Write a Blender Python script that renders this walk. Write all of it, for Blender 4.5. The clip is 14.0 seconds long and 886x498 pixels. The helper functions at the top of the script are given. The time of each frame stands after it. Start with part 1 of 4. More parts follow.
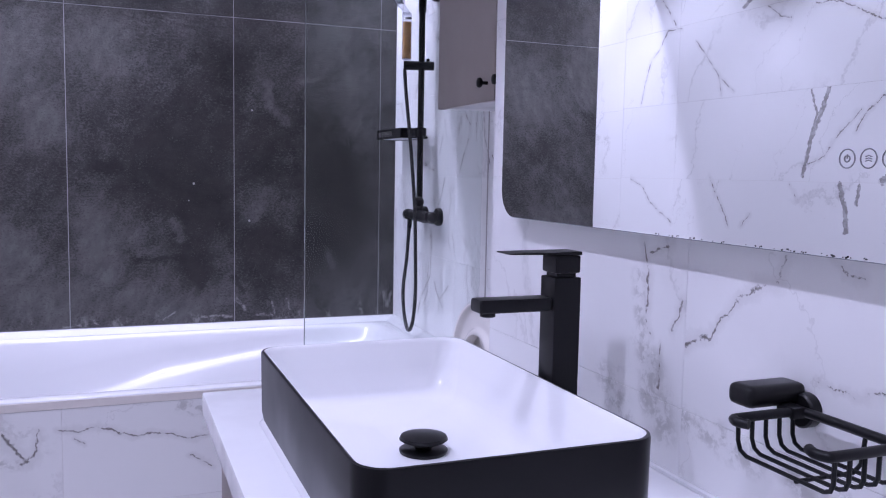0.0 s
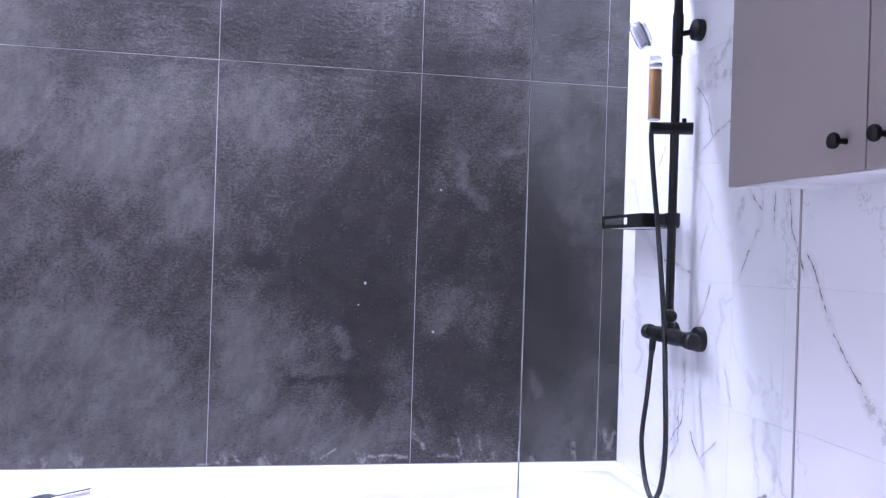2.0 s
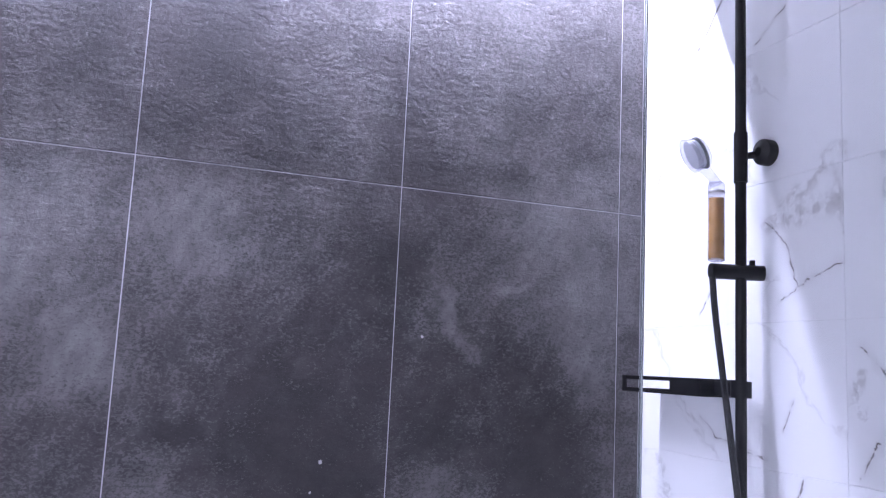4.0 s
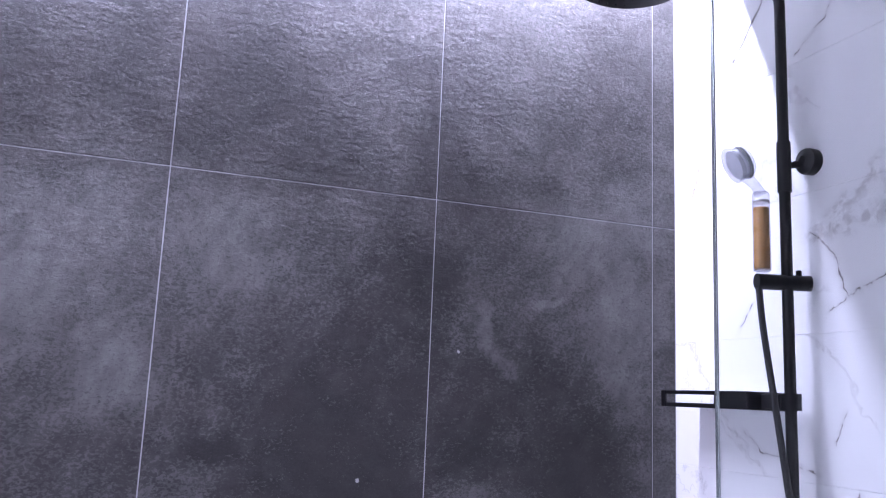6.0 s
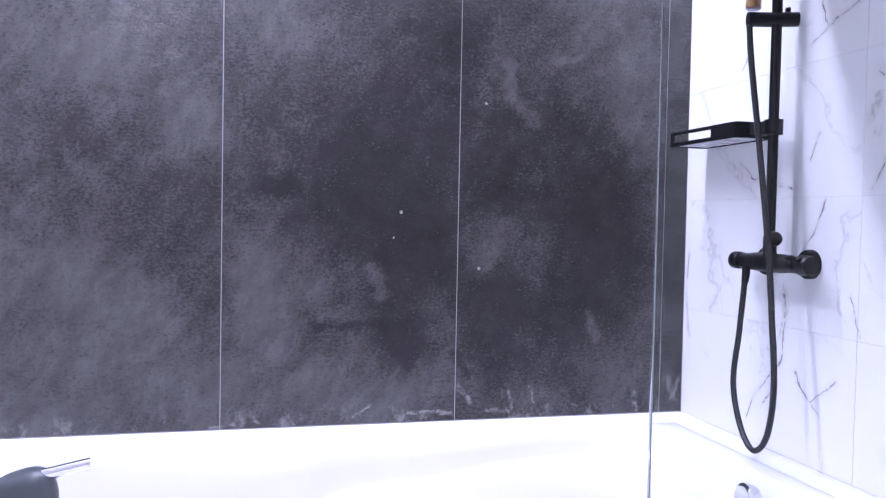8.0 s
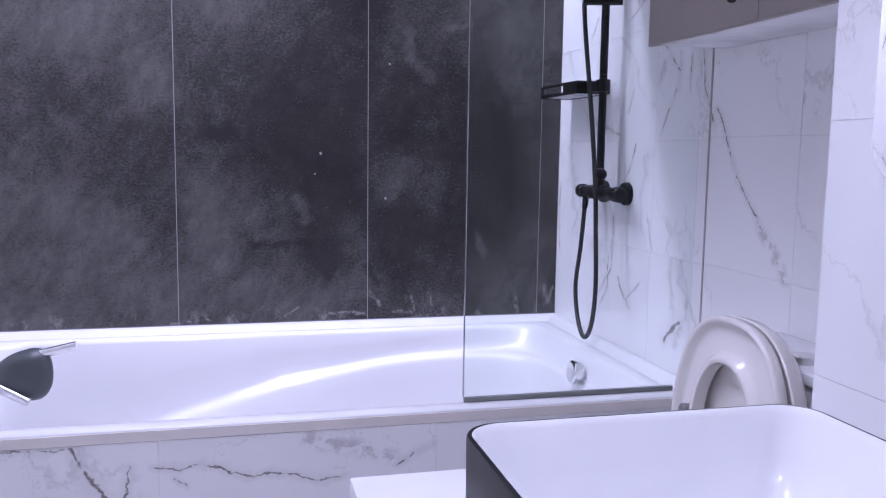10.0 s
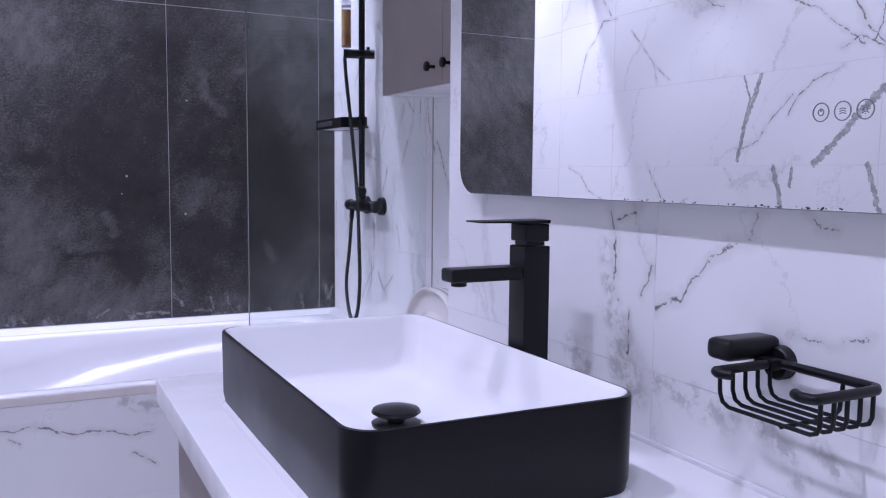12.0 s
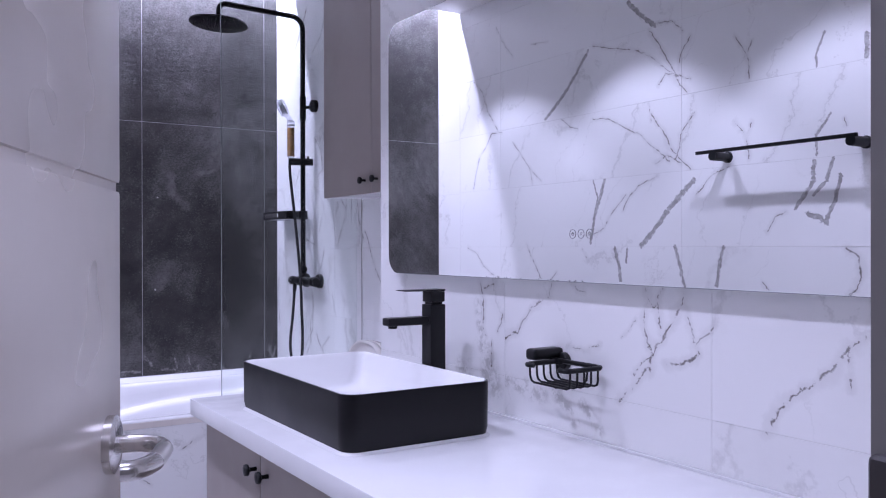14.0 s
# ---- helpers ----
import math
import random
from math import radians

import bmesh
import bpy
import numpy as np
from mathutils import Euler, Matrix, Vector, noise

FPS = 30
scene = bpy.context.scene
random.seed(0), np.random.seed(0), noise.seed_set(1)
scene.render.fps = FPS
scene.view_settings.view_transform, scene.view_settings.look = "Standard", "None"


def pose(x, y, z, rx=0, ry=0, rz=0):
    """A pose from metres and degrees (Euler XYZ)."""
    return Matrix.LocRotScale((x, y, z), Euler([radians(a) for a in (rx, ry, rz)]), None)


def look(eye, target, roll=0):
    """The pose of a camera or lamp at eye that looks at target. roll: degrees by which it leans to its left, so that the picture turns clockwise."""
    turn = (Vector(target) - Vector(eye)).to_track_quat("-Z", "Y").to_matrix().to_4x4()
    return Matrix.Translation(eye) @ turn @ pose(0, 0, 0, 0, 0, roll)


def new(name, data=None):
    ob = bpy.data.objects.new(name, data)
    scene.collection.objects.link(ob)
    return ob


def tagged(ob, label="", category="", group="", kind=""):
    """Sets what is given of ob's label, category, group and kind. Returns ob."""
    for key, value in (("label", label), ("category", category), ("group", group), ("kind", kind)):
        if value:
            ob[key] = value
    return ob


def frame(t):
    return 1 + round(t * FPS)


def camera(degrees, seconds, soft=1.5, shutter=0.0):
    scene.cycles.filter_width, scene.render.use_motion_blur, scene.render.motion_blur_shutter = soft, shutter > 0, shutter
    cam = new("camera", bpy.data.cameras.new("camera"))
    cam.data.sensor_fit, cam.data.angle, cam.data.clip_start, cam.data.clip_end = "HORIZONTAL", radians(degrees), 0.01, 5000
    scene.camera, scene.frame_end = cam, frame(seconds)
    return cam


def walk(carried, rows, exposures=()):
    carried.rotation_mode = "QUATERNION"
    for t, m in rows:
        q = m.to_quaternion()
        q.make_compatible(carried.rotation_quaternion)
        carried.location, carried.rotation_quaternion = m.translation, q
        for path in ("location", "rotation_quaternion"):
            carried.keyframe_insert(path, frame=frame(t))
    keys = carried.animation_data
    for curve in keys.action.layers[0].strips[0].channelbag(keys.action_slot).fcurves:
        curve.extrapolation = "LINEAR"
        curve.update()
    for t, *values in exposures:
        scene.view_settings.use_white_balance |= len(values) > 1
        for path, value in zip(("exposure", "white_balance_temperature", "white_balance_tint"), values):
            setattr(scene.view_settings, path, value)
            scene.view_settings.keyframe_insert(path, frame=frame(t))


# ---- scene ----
cam = camera(55.8, 14.0, soft=1.1)
PATH = [
    (0, (0.48, 0.34, 1.233), (1.213, 2.192, 1.051), 1.1),
    (0.5, (0.528, 0.544, 1.235), (1.173, 2.431, 1.083), 1.0),
    (1, (0.567, 0.739, 1.234), (1.081, 2.669, 1.139), 1.0),
    (1.5, (0.59, 0.988, 1.252), (0.982, 2.949, 1.208), 1.3),
    (2, (0.552, 1.198, 1.28), (0.908, 3.166, 1.282), 1.8),
    (2.5, (0.469, 1.441, 1.312), (0.916, 3.39, 1.365), 2.0),
    (3, (0.418, 1.632, 1.349), (0.965, 3.552, 1.472), 2.2),
    (3.5, (0.399, 1.796, 1.39), (1.02, 3.686, 1.6), 2.6),
    (5.8, (0.277, 1.898, 1.399), (0.968, 3.738, 1.77), 2.8),
    (6, (0.291, 1.911, 1.36), (0.959, 3.764, 1.707), 2.5),
    (6.5, (0.329, 1.934, 1.256), (0.93, 3.822, 1.529), 1.7),
    (7, (0.328, 1.899, 1.164), (0.858, 3.819, 1.344), 1.4),
    (7.5, (0.318, 1.756, 1.134), (0.814, 3.693, 1.191), 1.3),
    (8, (0.352, 1.603, 1.152), (0.839, 3.541, 1.084), 1.1),
    (8.2, (0.386, 1.538, 1.147), (0.857, 3.479, 1.045), 1.2),
    (10.5, (0.511, 0.862, 1.19), (1.006, 2.785, 0.95), 0.3),
    (11, (0.496, 0.722, 1.181), (1.084, 2.619, 0.947), 0.4),
    (11.5, (0.467, 0.552, 1.191), (1.221, 2.391, 0.975), 0.4),
    (12, (0.432, 0.37, 1.189), (1.321, 2.153, 1.011), 0.5),
    (12.5, (0.353, 0.168, 1.223), (1.309, 1.92, 1.094), 0.4),
    (13, (0.262, 0.026, 1.247), (1.266, 1.754, 1.177), 0.4),
    (13.5, (0.13, -0.171, 1.243), (1.185, 1.528, 1.218), 0.1),
    (14, (0.001, -0.341, 1.229), (1.078, 1.344, 1.223), -0.1),
]
EXPOSURES = [(0.0, 0.05), (0.5, 0.0), (1.0, 0.1), (1.5, 0.45), (2.0, 0.8), (2.5, 1.25), (3.0, 1.18), (3.7, 0.88), (5.8, 0.55), (6.5, 1.12), (7.0, 1.6), (7.5, 1.8), (8.0, 0.75), (8.2, 0.6), (10.5, 0.05), (12.0, 0.0), (14.0, 0.05)]
walk(cam, [(t, look(eye, target, roll)) for t, eye, target, roll in PATH], EXPOSURES)

# ---- the plan, in metres ----
EAST, MIRROR_WALL, WEST, NORTH, SOUTH = 1.60, 1.178, -0.286, 3.742, -0.05
NICHE = 1.842            # where the vanity wall ends and the toilet niche begins
CEIL, SLOT_Y, SLOT_Z = 2.52, 3.53, 2.95
RIM = 0.60               # bath rim
BATH_Y = 2.785           # bath front
TOP = 0.83               # vanity top

# ---- light ----
world = bpy.data.worlds.new("world")
scene.world = world
world.use_nodes = True
world.node_tree.nodes["Background"].inputs[0].default_value = (0.55, 0.56, 0.7, 1)
world.node_tree.nodes["Background"].inputs[1].default_value = 0.02
COOL = (0.650, 0.658, 1.0)


def spot_lamp(x, y, watts, cone=96, blend=0.35, z=CEIL - 0.012):
    data = bpy.data.lights.new("downlight_beam", "SPOT")
    data.energy, data.color = watts, COOL
    data.spot_size, data.spot_blend, data.shadow_soft_size = radians(cone), blend, 0.022
    ob = new("downlight_beam", data)
    ob.location = (x, y, z)
    return ob


def area_lamp(name, x, y, z, sx, sy, watts, turn=(0, 0, 0)):
    data = bpy.data.lights.new(name, "AREA")
    data.shape, data.size, data.size_y = "RECTANGLE", sx, sy
    data.energy, data.color = watts, COOL
    ob = new(name, data)
    ob.matrix_world = pose(x, y, z, *turn)
    return ob


DOWNLIGHTS = [(0.24, 3.05), (0.24, 2.15), (0.24, 1.25), (0.24, 0.40)]
for lx, ly in DOWNLIGHTS:
    spot_lamp(lx, ly, 48)
area_lamp("cove_strip_glow", (EAST + WEST) / 2, 3.610, 2.725, EAST - WEST - 0.06, 0.03, 95, (38, 0, 0))
area_lamp("hall_lamp_glow", 0.25, -1.1, 2.42, 0.3, 0.3, 12)


# ---- materials ----
def material(name, rough=0.5, metal=0.0, colour=(0.8, 0.8, 0.8), spec=0.5):
    m = bpy.data.materials.new(name)
    m.use_nodes = True
    b = m.node_tree.nodes["Principled BSDF"]
    b.inputs["Base Color"].default_value = (*colour, 1)
    b.inputs["Roughness"].default_value, b.inputs["Metallic"].default_value = rough, metal
    b.inputs["Specular IOR Level"].default_value = spec
    return m


class Nodes:
    """A small writer of shader nodes."""

    def __init__(self, mat):
        self.t = mat.node_tree
        self.bsdf = self.t.nodes["Principled BSDF"]

    def node(self, kind, **settings):
        n = self.t.nodes.new(kind)
        for key, value in settings.items():
            if key in n.inputs:
                n.inputs[key].default_value = value
        return n

    def link(self, a, b):
        self.t.links.new(a, b)

    def put(self, socket, value):
        if hasattr(value, "is_output"):
            self.link(value, socket)
        else:
            socket.default_value = value

    def math(self, op, a, b=0.0, c=0.0, clamp=False):
        n = self.t.nodes.new("ShaderNodeMath")
        n.operation, n.use_clamp = op, clamp
        for k, v in enumerate((a, b, c)):
            self.put(n.inputs[k], v)
        return n.outputs[0]

    def noise(self, vec, scale, detail=4.0, rough=0.55, distort=0.0):
        n = self.node("ShaderNodeTexNoise", Scale=scale, Detail=detail, Roughness=rough, Distortion=distort)
        self.link(vec, n.inputs["Vector"])
        return n.outputs["Fac"]

    def ramp(self, fac, *stops):
        n = self.t.nodes.new("ShaderNodeValToRGB")
        e = n.color_ramp.elements
        while len(e) < len(stops):
            e.new(0.5)
        for el, (p, c) in zip(e, stops):
            el.position = p
            el.color = (*c, 1) if len(c) == 3 else c
        self.link(fac, n.inputs[0])
        return n.outputs[0]

    def range(self, v, a, b, c=0.0, d=1.0):
        n = self.t.nodes.new("ShaderNodeMapRange")
        n.interpolation_type = "SMOOTHSTEP"
        self.put(n.inputs[0], v)
        for k, x in enumerate((a, b, c, d)):
            n.inputs[k + 1].default_value = x
        return n.outputs[0]

    def mix(self, fac, a, b):
        n = self.t.nodes.new("ShaderNodeMix")
        n.data_type = "RGBA"
        self.put(n.inputs[0], fac)
        for k, v in ((6, a), (7, b)):
            self.put(n.inputs[k], (*v, 1) if isinstance(v, tuple) else v)
        return n.outputs[2]

    def place(self, shift=0.0, stretch=(1, 1, 1), turn=(0, 0, 0), world=False):
        """Local coordinates, moved per piece by its random number."""
        tc = self.t.nodes.new("ShaderNodeTexCoord")
        vec = tc.outputs["Object"]
        if world:
            g = self.t.nodes.new("ShaderNodeNewGeometry")
            vec = g.outputs["Position"]
        if shift:
            info = self.t.nodes.new("ShaderNodeObjectInfo")
            mul = self.math("MULTIPLY", info.outputs["Random"], shift)
            c = self.t.nodes.new("ShaderNodeCombineXYZ")
            self.link(mul, c.inputs[1])
            add = self.t.nodes.new("ShaderNodeVectorMath")
            self.link(vec, add.inputs[0])
            self.link(c.outputs[0], add.inputs[1])
            vec = add.outputs[0]
        mp = self.t.nodes.new("ShaderNodeMapping")
        self.link(vec, mp.inputs["Vector"])
        mp.inputs["Scale"].default_value = stretch
        mp.inputs["Rotation"].default_value = [radians(a) for a in turn]
        return mp.outputs[0]

    def bump(self, height, strength, distance=0.002):
        n = self.node("ShaderNodeBump", Strength=strength, Distance=distance)
        self.link(height, n.inputs["Height"])
        self.link(n.outputs[0], self.bsdf.inputs["Normal"])

    def vmath(self, op, a, b=None):
        v = self.t.nodes.new("ShaderNodeVectorMath")
        v.operation = op
        for k, x in enumerate((a, b)):
            if x is not None:
                self.put(v.inputs[k], x)
        return v

    def bent(self, vec, scale, amount, detail=6.0, rough=0.7):
        """The coordinates, pushed about by noise."""
        warp = self.node("ShaderNodeTexNoise", Scale=scale, Detail=detail, Roughness=rough)
        self.link(vec, warp.inputs["Vector"])
        sc = self.vmath("SCALE", self.vmath("SUBTRACT", warp.outputs["Color"], (0.5, 0.5, 0.5)).outputs[0])
        sc.inputs["Scale"].default_value = amount
        return self.vmath("ADD", vec, sc.outputs[0]).outputs[0]

    def face(self, across):
        """Position on a wall that runs along x or y: (along, up, 0)."""
        g = self.t.nodes.new("ShaderNodeNewGeometry")
        sep = self.t.nodes.new("ShaderNodeSeparateXYZ")
        self.link(g.outputs["Position"], sep.inputs[0])
        flat = self.t.nodes.new("ShaderNodeCombineXYZ")
        self.link(sep.outputs["xy".index(across)], flat.inputs[0])
        self.link(sep.outputs[2], flat.inputs[1])
        return flat.outputs[0]

    def strokes(self, q, prints):
        """The least distance to strokes, each a width and then points, in widths."""
        least = None
        for width, *pts in prints:
            for k in range(0, max(len(pts) - 2, 1), 2):
                a = Vector((pts[k], pts[k + 1], 0))
                pa = self.vmath("SUBTRACT", q, tuple(a)).outputs[0]
                if len(pts) > 2:
                    ab = Vector((pts[k + 2], pts[k + 3], 0)) - a
                    along = self.math("MULTIPLY", self.vmath("DOT_PRODUCT", pa, tuple(ab)).outputs["Value"], 1 / ab.length_squared, clamp=True)
                    foot = self.vmath("SCALE", tuple(ab))
                    self.link(along, foot.inputs["Scale"])
                    pa = self.vmath("SUBTRACT", pa, foot.outputs[0]).outputs[0]
                d = self.math("MULTIPLY", self.vmath("LENGTH", pa).outputs["Value"], 1 / width)
                least = d if least is None else self.math("MINIMUM", least, d)
        return least

    def colour(self, c):
        self.link(c, self.bsdf.inputs["Base Color"])

    def rough(self, r):
        self.put(self.bsdf.inputs["Roughness"], r)


def marble_material(name="marble_tile", prints=(), amount=1.0, across="y", bands=()):
    """White veined porcelain. prints: veins and soft patches along a wall, each a width and then points, along and up.
    """
    m = material(name, 0.16, colour=(0.8, 0.8, 0.79))
    n = Nodes(m)
    p = n.place(shift=7.0, turn=(0, 28, 0))

    wp = n.bent(p, 3.4, 0.26)

    def vein(scale, width, mask_scale, lo, hi, seed):
        mp = n.t.nodes.new("ShaderNodeMapping")
        n.link(wp, mp.inputs["Vector"])
        mp.inputs["Location"].default_value = (seed, seed * 0.7, seed * 1.3)
        mp.inputs["Scale"].default_value = (1.0, 1.0, 0.36)
        f = n.noise(mp.outputs[0], scale, 1.5, 0.4)
        d = n.math("ABSOLUTE", n.math("SUBTRACT", f, 0.5))
        line = n.range(d, 0.0, width, 1.0, 0.0)
        mask = n.range(n.noise(mp.outputs[0], mask_scale, 2.0), lo, hi)
        return n.math("MULTIPLY", line, mask)

    big = vein(2.3, 0.008, 2.6, 0.46, 0.56, 3.1)
    halo = vein(2.3, 0.04, 2.6, 0.50, 0.66, 3.1)
    fine = vein(4.6, 0.006, 3.3, 0.47, 0.56, 9.7)
    cloud = n.range(n.noise(wp, 2.4, 5.0, 0.6), 0.5, 0.8, 0.0, 0.16)
    grain = n.range(n.noise(p, 60.0, 4.0, 0.7), 0.3, 0.7, 0.35, 1.0)
    base = n.mix(cloud, (0.83, 0.825, 0.82), (0.64, 0.63, 0.62))
    c = n.mix(n.math("MULTIPLY", halo, 0.34 * amount), base, (0.42, 0.40, 0.38))
    c = n.mix(n.math("MULTIPLY", n.math("MULTIPLY", big, grain), 0.9 * amount), c, (0.12, 0.105, 0.095))
    c = n.mix(n.math("MULTIPLY", fine, 0.72 * amount), c, (0.22, 0.20, 0.185))
    if prints:
        q = n.bent(n.bent(n.face(across), 14.0, 0.020, 4.0, 0.6), 48.0, 0.020, 6.0, 0.70)
        swell = n.range(n.noise(q, 24.0, 4.0, 0.6), 0.36, 0.64, 0.60, 1.2)
        soft = n.strokes(n.bent(n.face(across), 15.0, 0.040, 8.0, 0.70), [v for v in prints if v[0] >= 0.015])
        thin = n.math("MULTIPLY", n.strokes(q, [v for v in prints if v[0] < 0.015]), swell)
        if soft is not None:
            patchy = n.range(n.noise(q, 34.0, 7.0, 0.72), 0.44, 0.58, 0.05, 1.0)
            c = n.mix(n.math("MULTIPLY", n.range(soft, 0.15, 1.4, 0.42, 0.0), patchy), c, (0.22, 0.205, 0.19))
        fade = n.range(n.noise(n.face(across), 11.0, 4.0), 0.34, 0.52, 0.78, 1.0)
        c = n.mix(n.math("MULTIPLY", n.range(thin, 0.4, 3.4, 0.20, 0.0), fade), c, (0.40, 0.38, 0.37))
        c = n.mix(n.math("MULTIPLY", n.range(thin, 0.12, 0.56, 0.88, 0.0), fade), c, (0.13, 0.112, 0.100))
    if bands:
        d = n.strokes(n.bent(n.face(across), 14.0, 0.012, 4.0, 0.6), bands)
        d = n.math("ADD", d, n.range(n.noise(n.face(across), 55.0, 7.0, 0.74), 0.36, 0.66, -0.25, 0.55))
        uneven = n.range(n.noise(n.face(across), 46.0, 6.0, 0.66), 0.36, 0.60, 0.62, 1.0)
        c = n.mix(n.math("MULTIPLY", n.range(d, 0.66, 0.92, 0.86, 0.0), uneven), c, (0.245, 0.230, 0.222))
        edge = n.range(n.math("ABSOLUTE", n.math("SUBTRACT", d, 0.78)), 0.02, 0.15, 0.55, 0.0)
        c = n.mix(n.math("MULTIPLY", edge, uneven), c, (0.11, 0.098, 0.092))
    n.colour(c)
    n.rough(n.range(n.noise(p, 9.0, 3.0), 0.3, 0.7, 0.13, 0.22))
    return m


def slate_material():
    """Dark cement-look porcelain: worn pale wipes, dark crumbled patches, flecks, riven ripples and white specks."""
    m = material("dark_slate_tile", 0.42, colour=(0.04, 0.04, 0.043), spec=0.45)
    n = Nodes(m)
    f = n.face("x")
    wide = n.bent(f, 4.5, 0.20, 10.0, 0.72)
    near = n.bent(f, 13.0, 0.085, 10.0, 0.75)

    def stretched(across, up):
        mp = n.t.nodes.new("ShaderNodeMapping")
        n.link(f, mp.inputs["Vector"])
        mp.inputs["Scale"].default_value = (across, up, 1.0)
        return mp.outputs[0]

    def blend(*pairs):
        total = None
        for v, k in pairs:
            w = n.math("MULTIPLY", v, k)
            total = w if total is None else n.math("ADD", total, w)
        return total

    clouds = n.noise(f, 3.1, 14.0, 0.72, 0.35)
    crumble = n.noise(stretched(1.0, 1.25), 17.0, 12.0, 0.76, 0.25)
    grit = n.noise(stretched(1.0, 1.4), 105.0, 7.0, 0.74, 0.4)
    drag = n.noise(stretched(1.0, 0.32), 30.0, 9.0, 0.72, 0.4)
    slant = n.t.nodes.new("ShaderNodeMapping")
    n.link(f, slant.inputs["Vector"])
    slant.inputs["Rotation"].default_value = (0, 0, radians(-34))
    slant.inputs["Scale"].default_value = (1.0, 2.3, 1.0)
    slant.vector_type = "TEXTURE"
    smear = n.noise(slant.outputs[0], 20.0, 8.0, 0.68, 0.3)
    # the print: pale wiped fields and dark worn ones, as wide strokes along and up the wall;
    # the left pale fields also paint in haze reflected from the white wall and bath
    pale = n.strokes(wide, [(0.20, -0.22, 1.74, 0.10, 1.64), (0.10, 0.44, 1.74, 0.47, 1.63), (0.075, 0.20, 1.42, 0.22, 1.34), (0.19, -0.22, 0.74, 0.20, 0.72),
                            (0.12, -0.14, 1.00, 0.12, 0.92), (0.06, 0.42, 1.00, 0.44, 0.86), (0.09, 0.58, 0.72, 0.78, 0.70), (0.12, 1.37, 1.74, 1.45, 1.52),
                            (0.06, 1.44, 1.48, 1.44, 1.36), (0.08, 1.30, 0.80, 1.42, 0.70)])
    worn = n.strokes(wide, [(0.085, 0.89, 1.66, 0.89, 1.36), (0.16, 1.10, 1.36, 1.32, 1.22), (0.10, 1.05, 0.94, 1.06, 0.80), (0.075, 0.77, 0.93, 0.79, 0.80), 
                            (0.07, 1.42, 1.10, 1.42, 0.95), (0.16, 0.72, 1.42, 0.62, 1.26), (0.10, 0.80, 1.20, 0.83, 1.06), (0.14, 1.30, 1.05, 1.28, 0.90), (0.12, 0.90, 2.10, 0.96, 1.94), (0.22, -0.10, 2.20, 0.30, 2.02), (0.16, 0.55, 2.16, 0.60, 1.96)])
    marks = n.strokes(near, [(0.045, 1.00, 1.05, 1.06, 1.13), (0.022, 1.06, 1.57, 1.07, 1.49, 1.14, 1.42), (0.010, 1.20, 1.585, 1.27, 1.61), (0.014, 1.05, 1.52, 1.08, 1.57),
                             (0.024, 0.71, 1.02, 0.73, 0.96), (0.013, 0.435, 0.98, 0.425, 0.88), (0.02, 1.31, 0.90, 1.33, 0.84)])
    cracks = n.strokes(near, [(0.016, 0.55, 0.885, 0.64, 0.875, 0.70, 0.89, 0.78, 0.86), (0.030, 0.43, 1.235, 0.49, 1.225), (0.020, 0.80, 1.07, 0.86, 1.09), (0.022, 0.76, 0.86, 0.79, 0.78), (0.014, 0.93, 0.80, 0.96, 0.74)])
    tone = blend((clouds, 0.55), (crumble, 0.31), (smear, 0.14))
    tone = n.math("ADD", tone, n.range(pale, 0.2, 1.9, 0.105, 0.0))
    tone = n.math("SUBTRACT", tone, n.range(worn, 0.2, 1.8, 0.095, 0.0))
    tone = n.math("ADD", tone, n.range(marks, 0.3, 1.4, 0.11, 0.0))
    tone = n.math("SUBTRACT", tone, n.range(cracks, 0.2, 1.3, 0.10, 0.0))
    # a pale skin crumbled through to a dark body: fine flecks, thicker where the print is dark
    stroke = n.math("MULTIPLY", n.range(drag, 0.34, 0.66, 0.89, 1.12), n.range(smear, 0.34, 0.66, 0.86, 1.16))

    def shaded(colour, gain):
        scaled = n.vmath("SCALE", colour)
        n.link(gain, scaled.inputs["Scale"])
        return scaled.outputs[0]
    skin = shaded(n.ramp(tone, (0.44, (0.054, 0.0530, 0.0510)), (0.54, (0.076, 0.0748, 0.0722)), (0.66, (0.108, 0.1066, 0.1035))), stroke)
    under = shaded(n.ramp(tone, (0.40, (0.010, 0.0094, 0.0094)), (0.50, (0.019, 0.0183, 0.0178)), (0.60, (0.034, 0.0330, 0.0320))), n.math("MULTIPLY", n.range(crumble, 0.36, 0.64, 0.60, 1.55), n.range(grit, 0.36, 0.64, 0.70, 1.35)))
    depth = blend((n.math("SUBTRACT", grit, 0.5), 1.35), (n.math("SUBTRACT", crumble, 0.5), 0.75), (n.math("SUBTRACT", 0.515, tone), 1.15))
    c = n.mix(n.range(depth, -0.070, 0.085, 0.0, 0.94), skin, under)
    tint = n.range(n.noise(f, 7.0, 6.0, 0.6), 0.40, 0.62)
    c = n.mix(n.math("MULTIPLY", tint, 0.14), c, (0.075, 0.062, 0.060))
    vor = n.node("ShaderNodeTexVoronoi", Scale=16.0)
    n.link(f, vor.inputs["Vector"])
    speck = n.math("MULTIPLY", n.range(vor.outputs["Distance"], 0.035, 0.075, 1.0, 0.0), n.range(n.noise(f, 23.0, 2.0), 0.70, 0.74))
    dots = n.range(n.strokes(n.bent(f, 60.0, 0.012), [(0.006, 0.776, 1.172), (0.004, 0.757, 1.105), (0.007, 0.989, 1.026), (0.005, 1.0, 1.464)]), 0.4, 1.0, 1.0, 0.0)
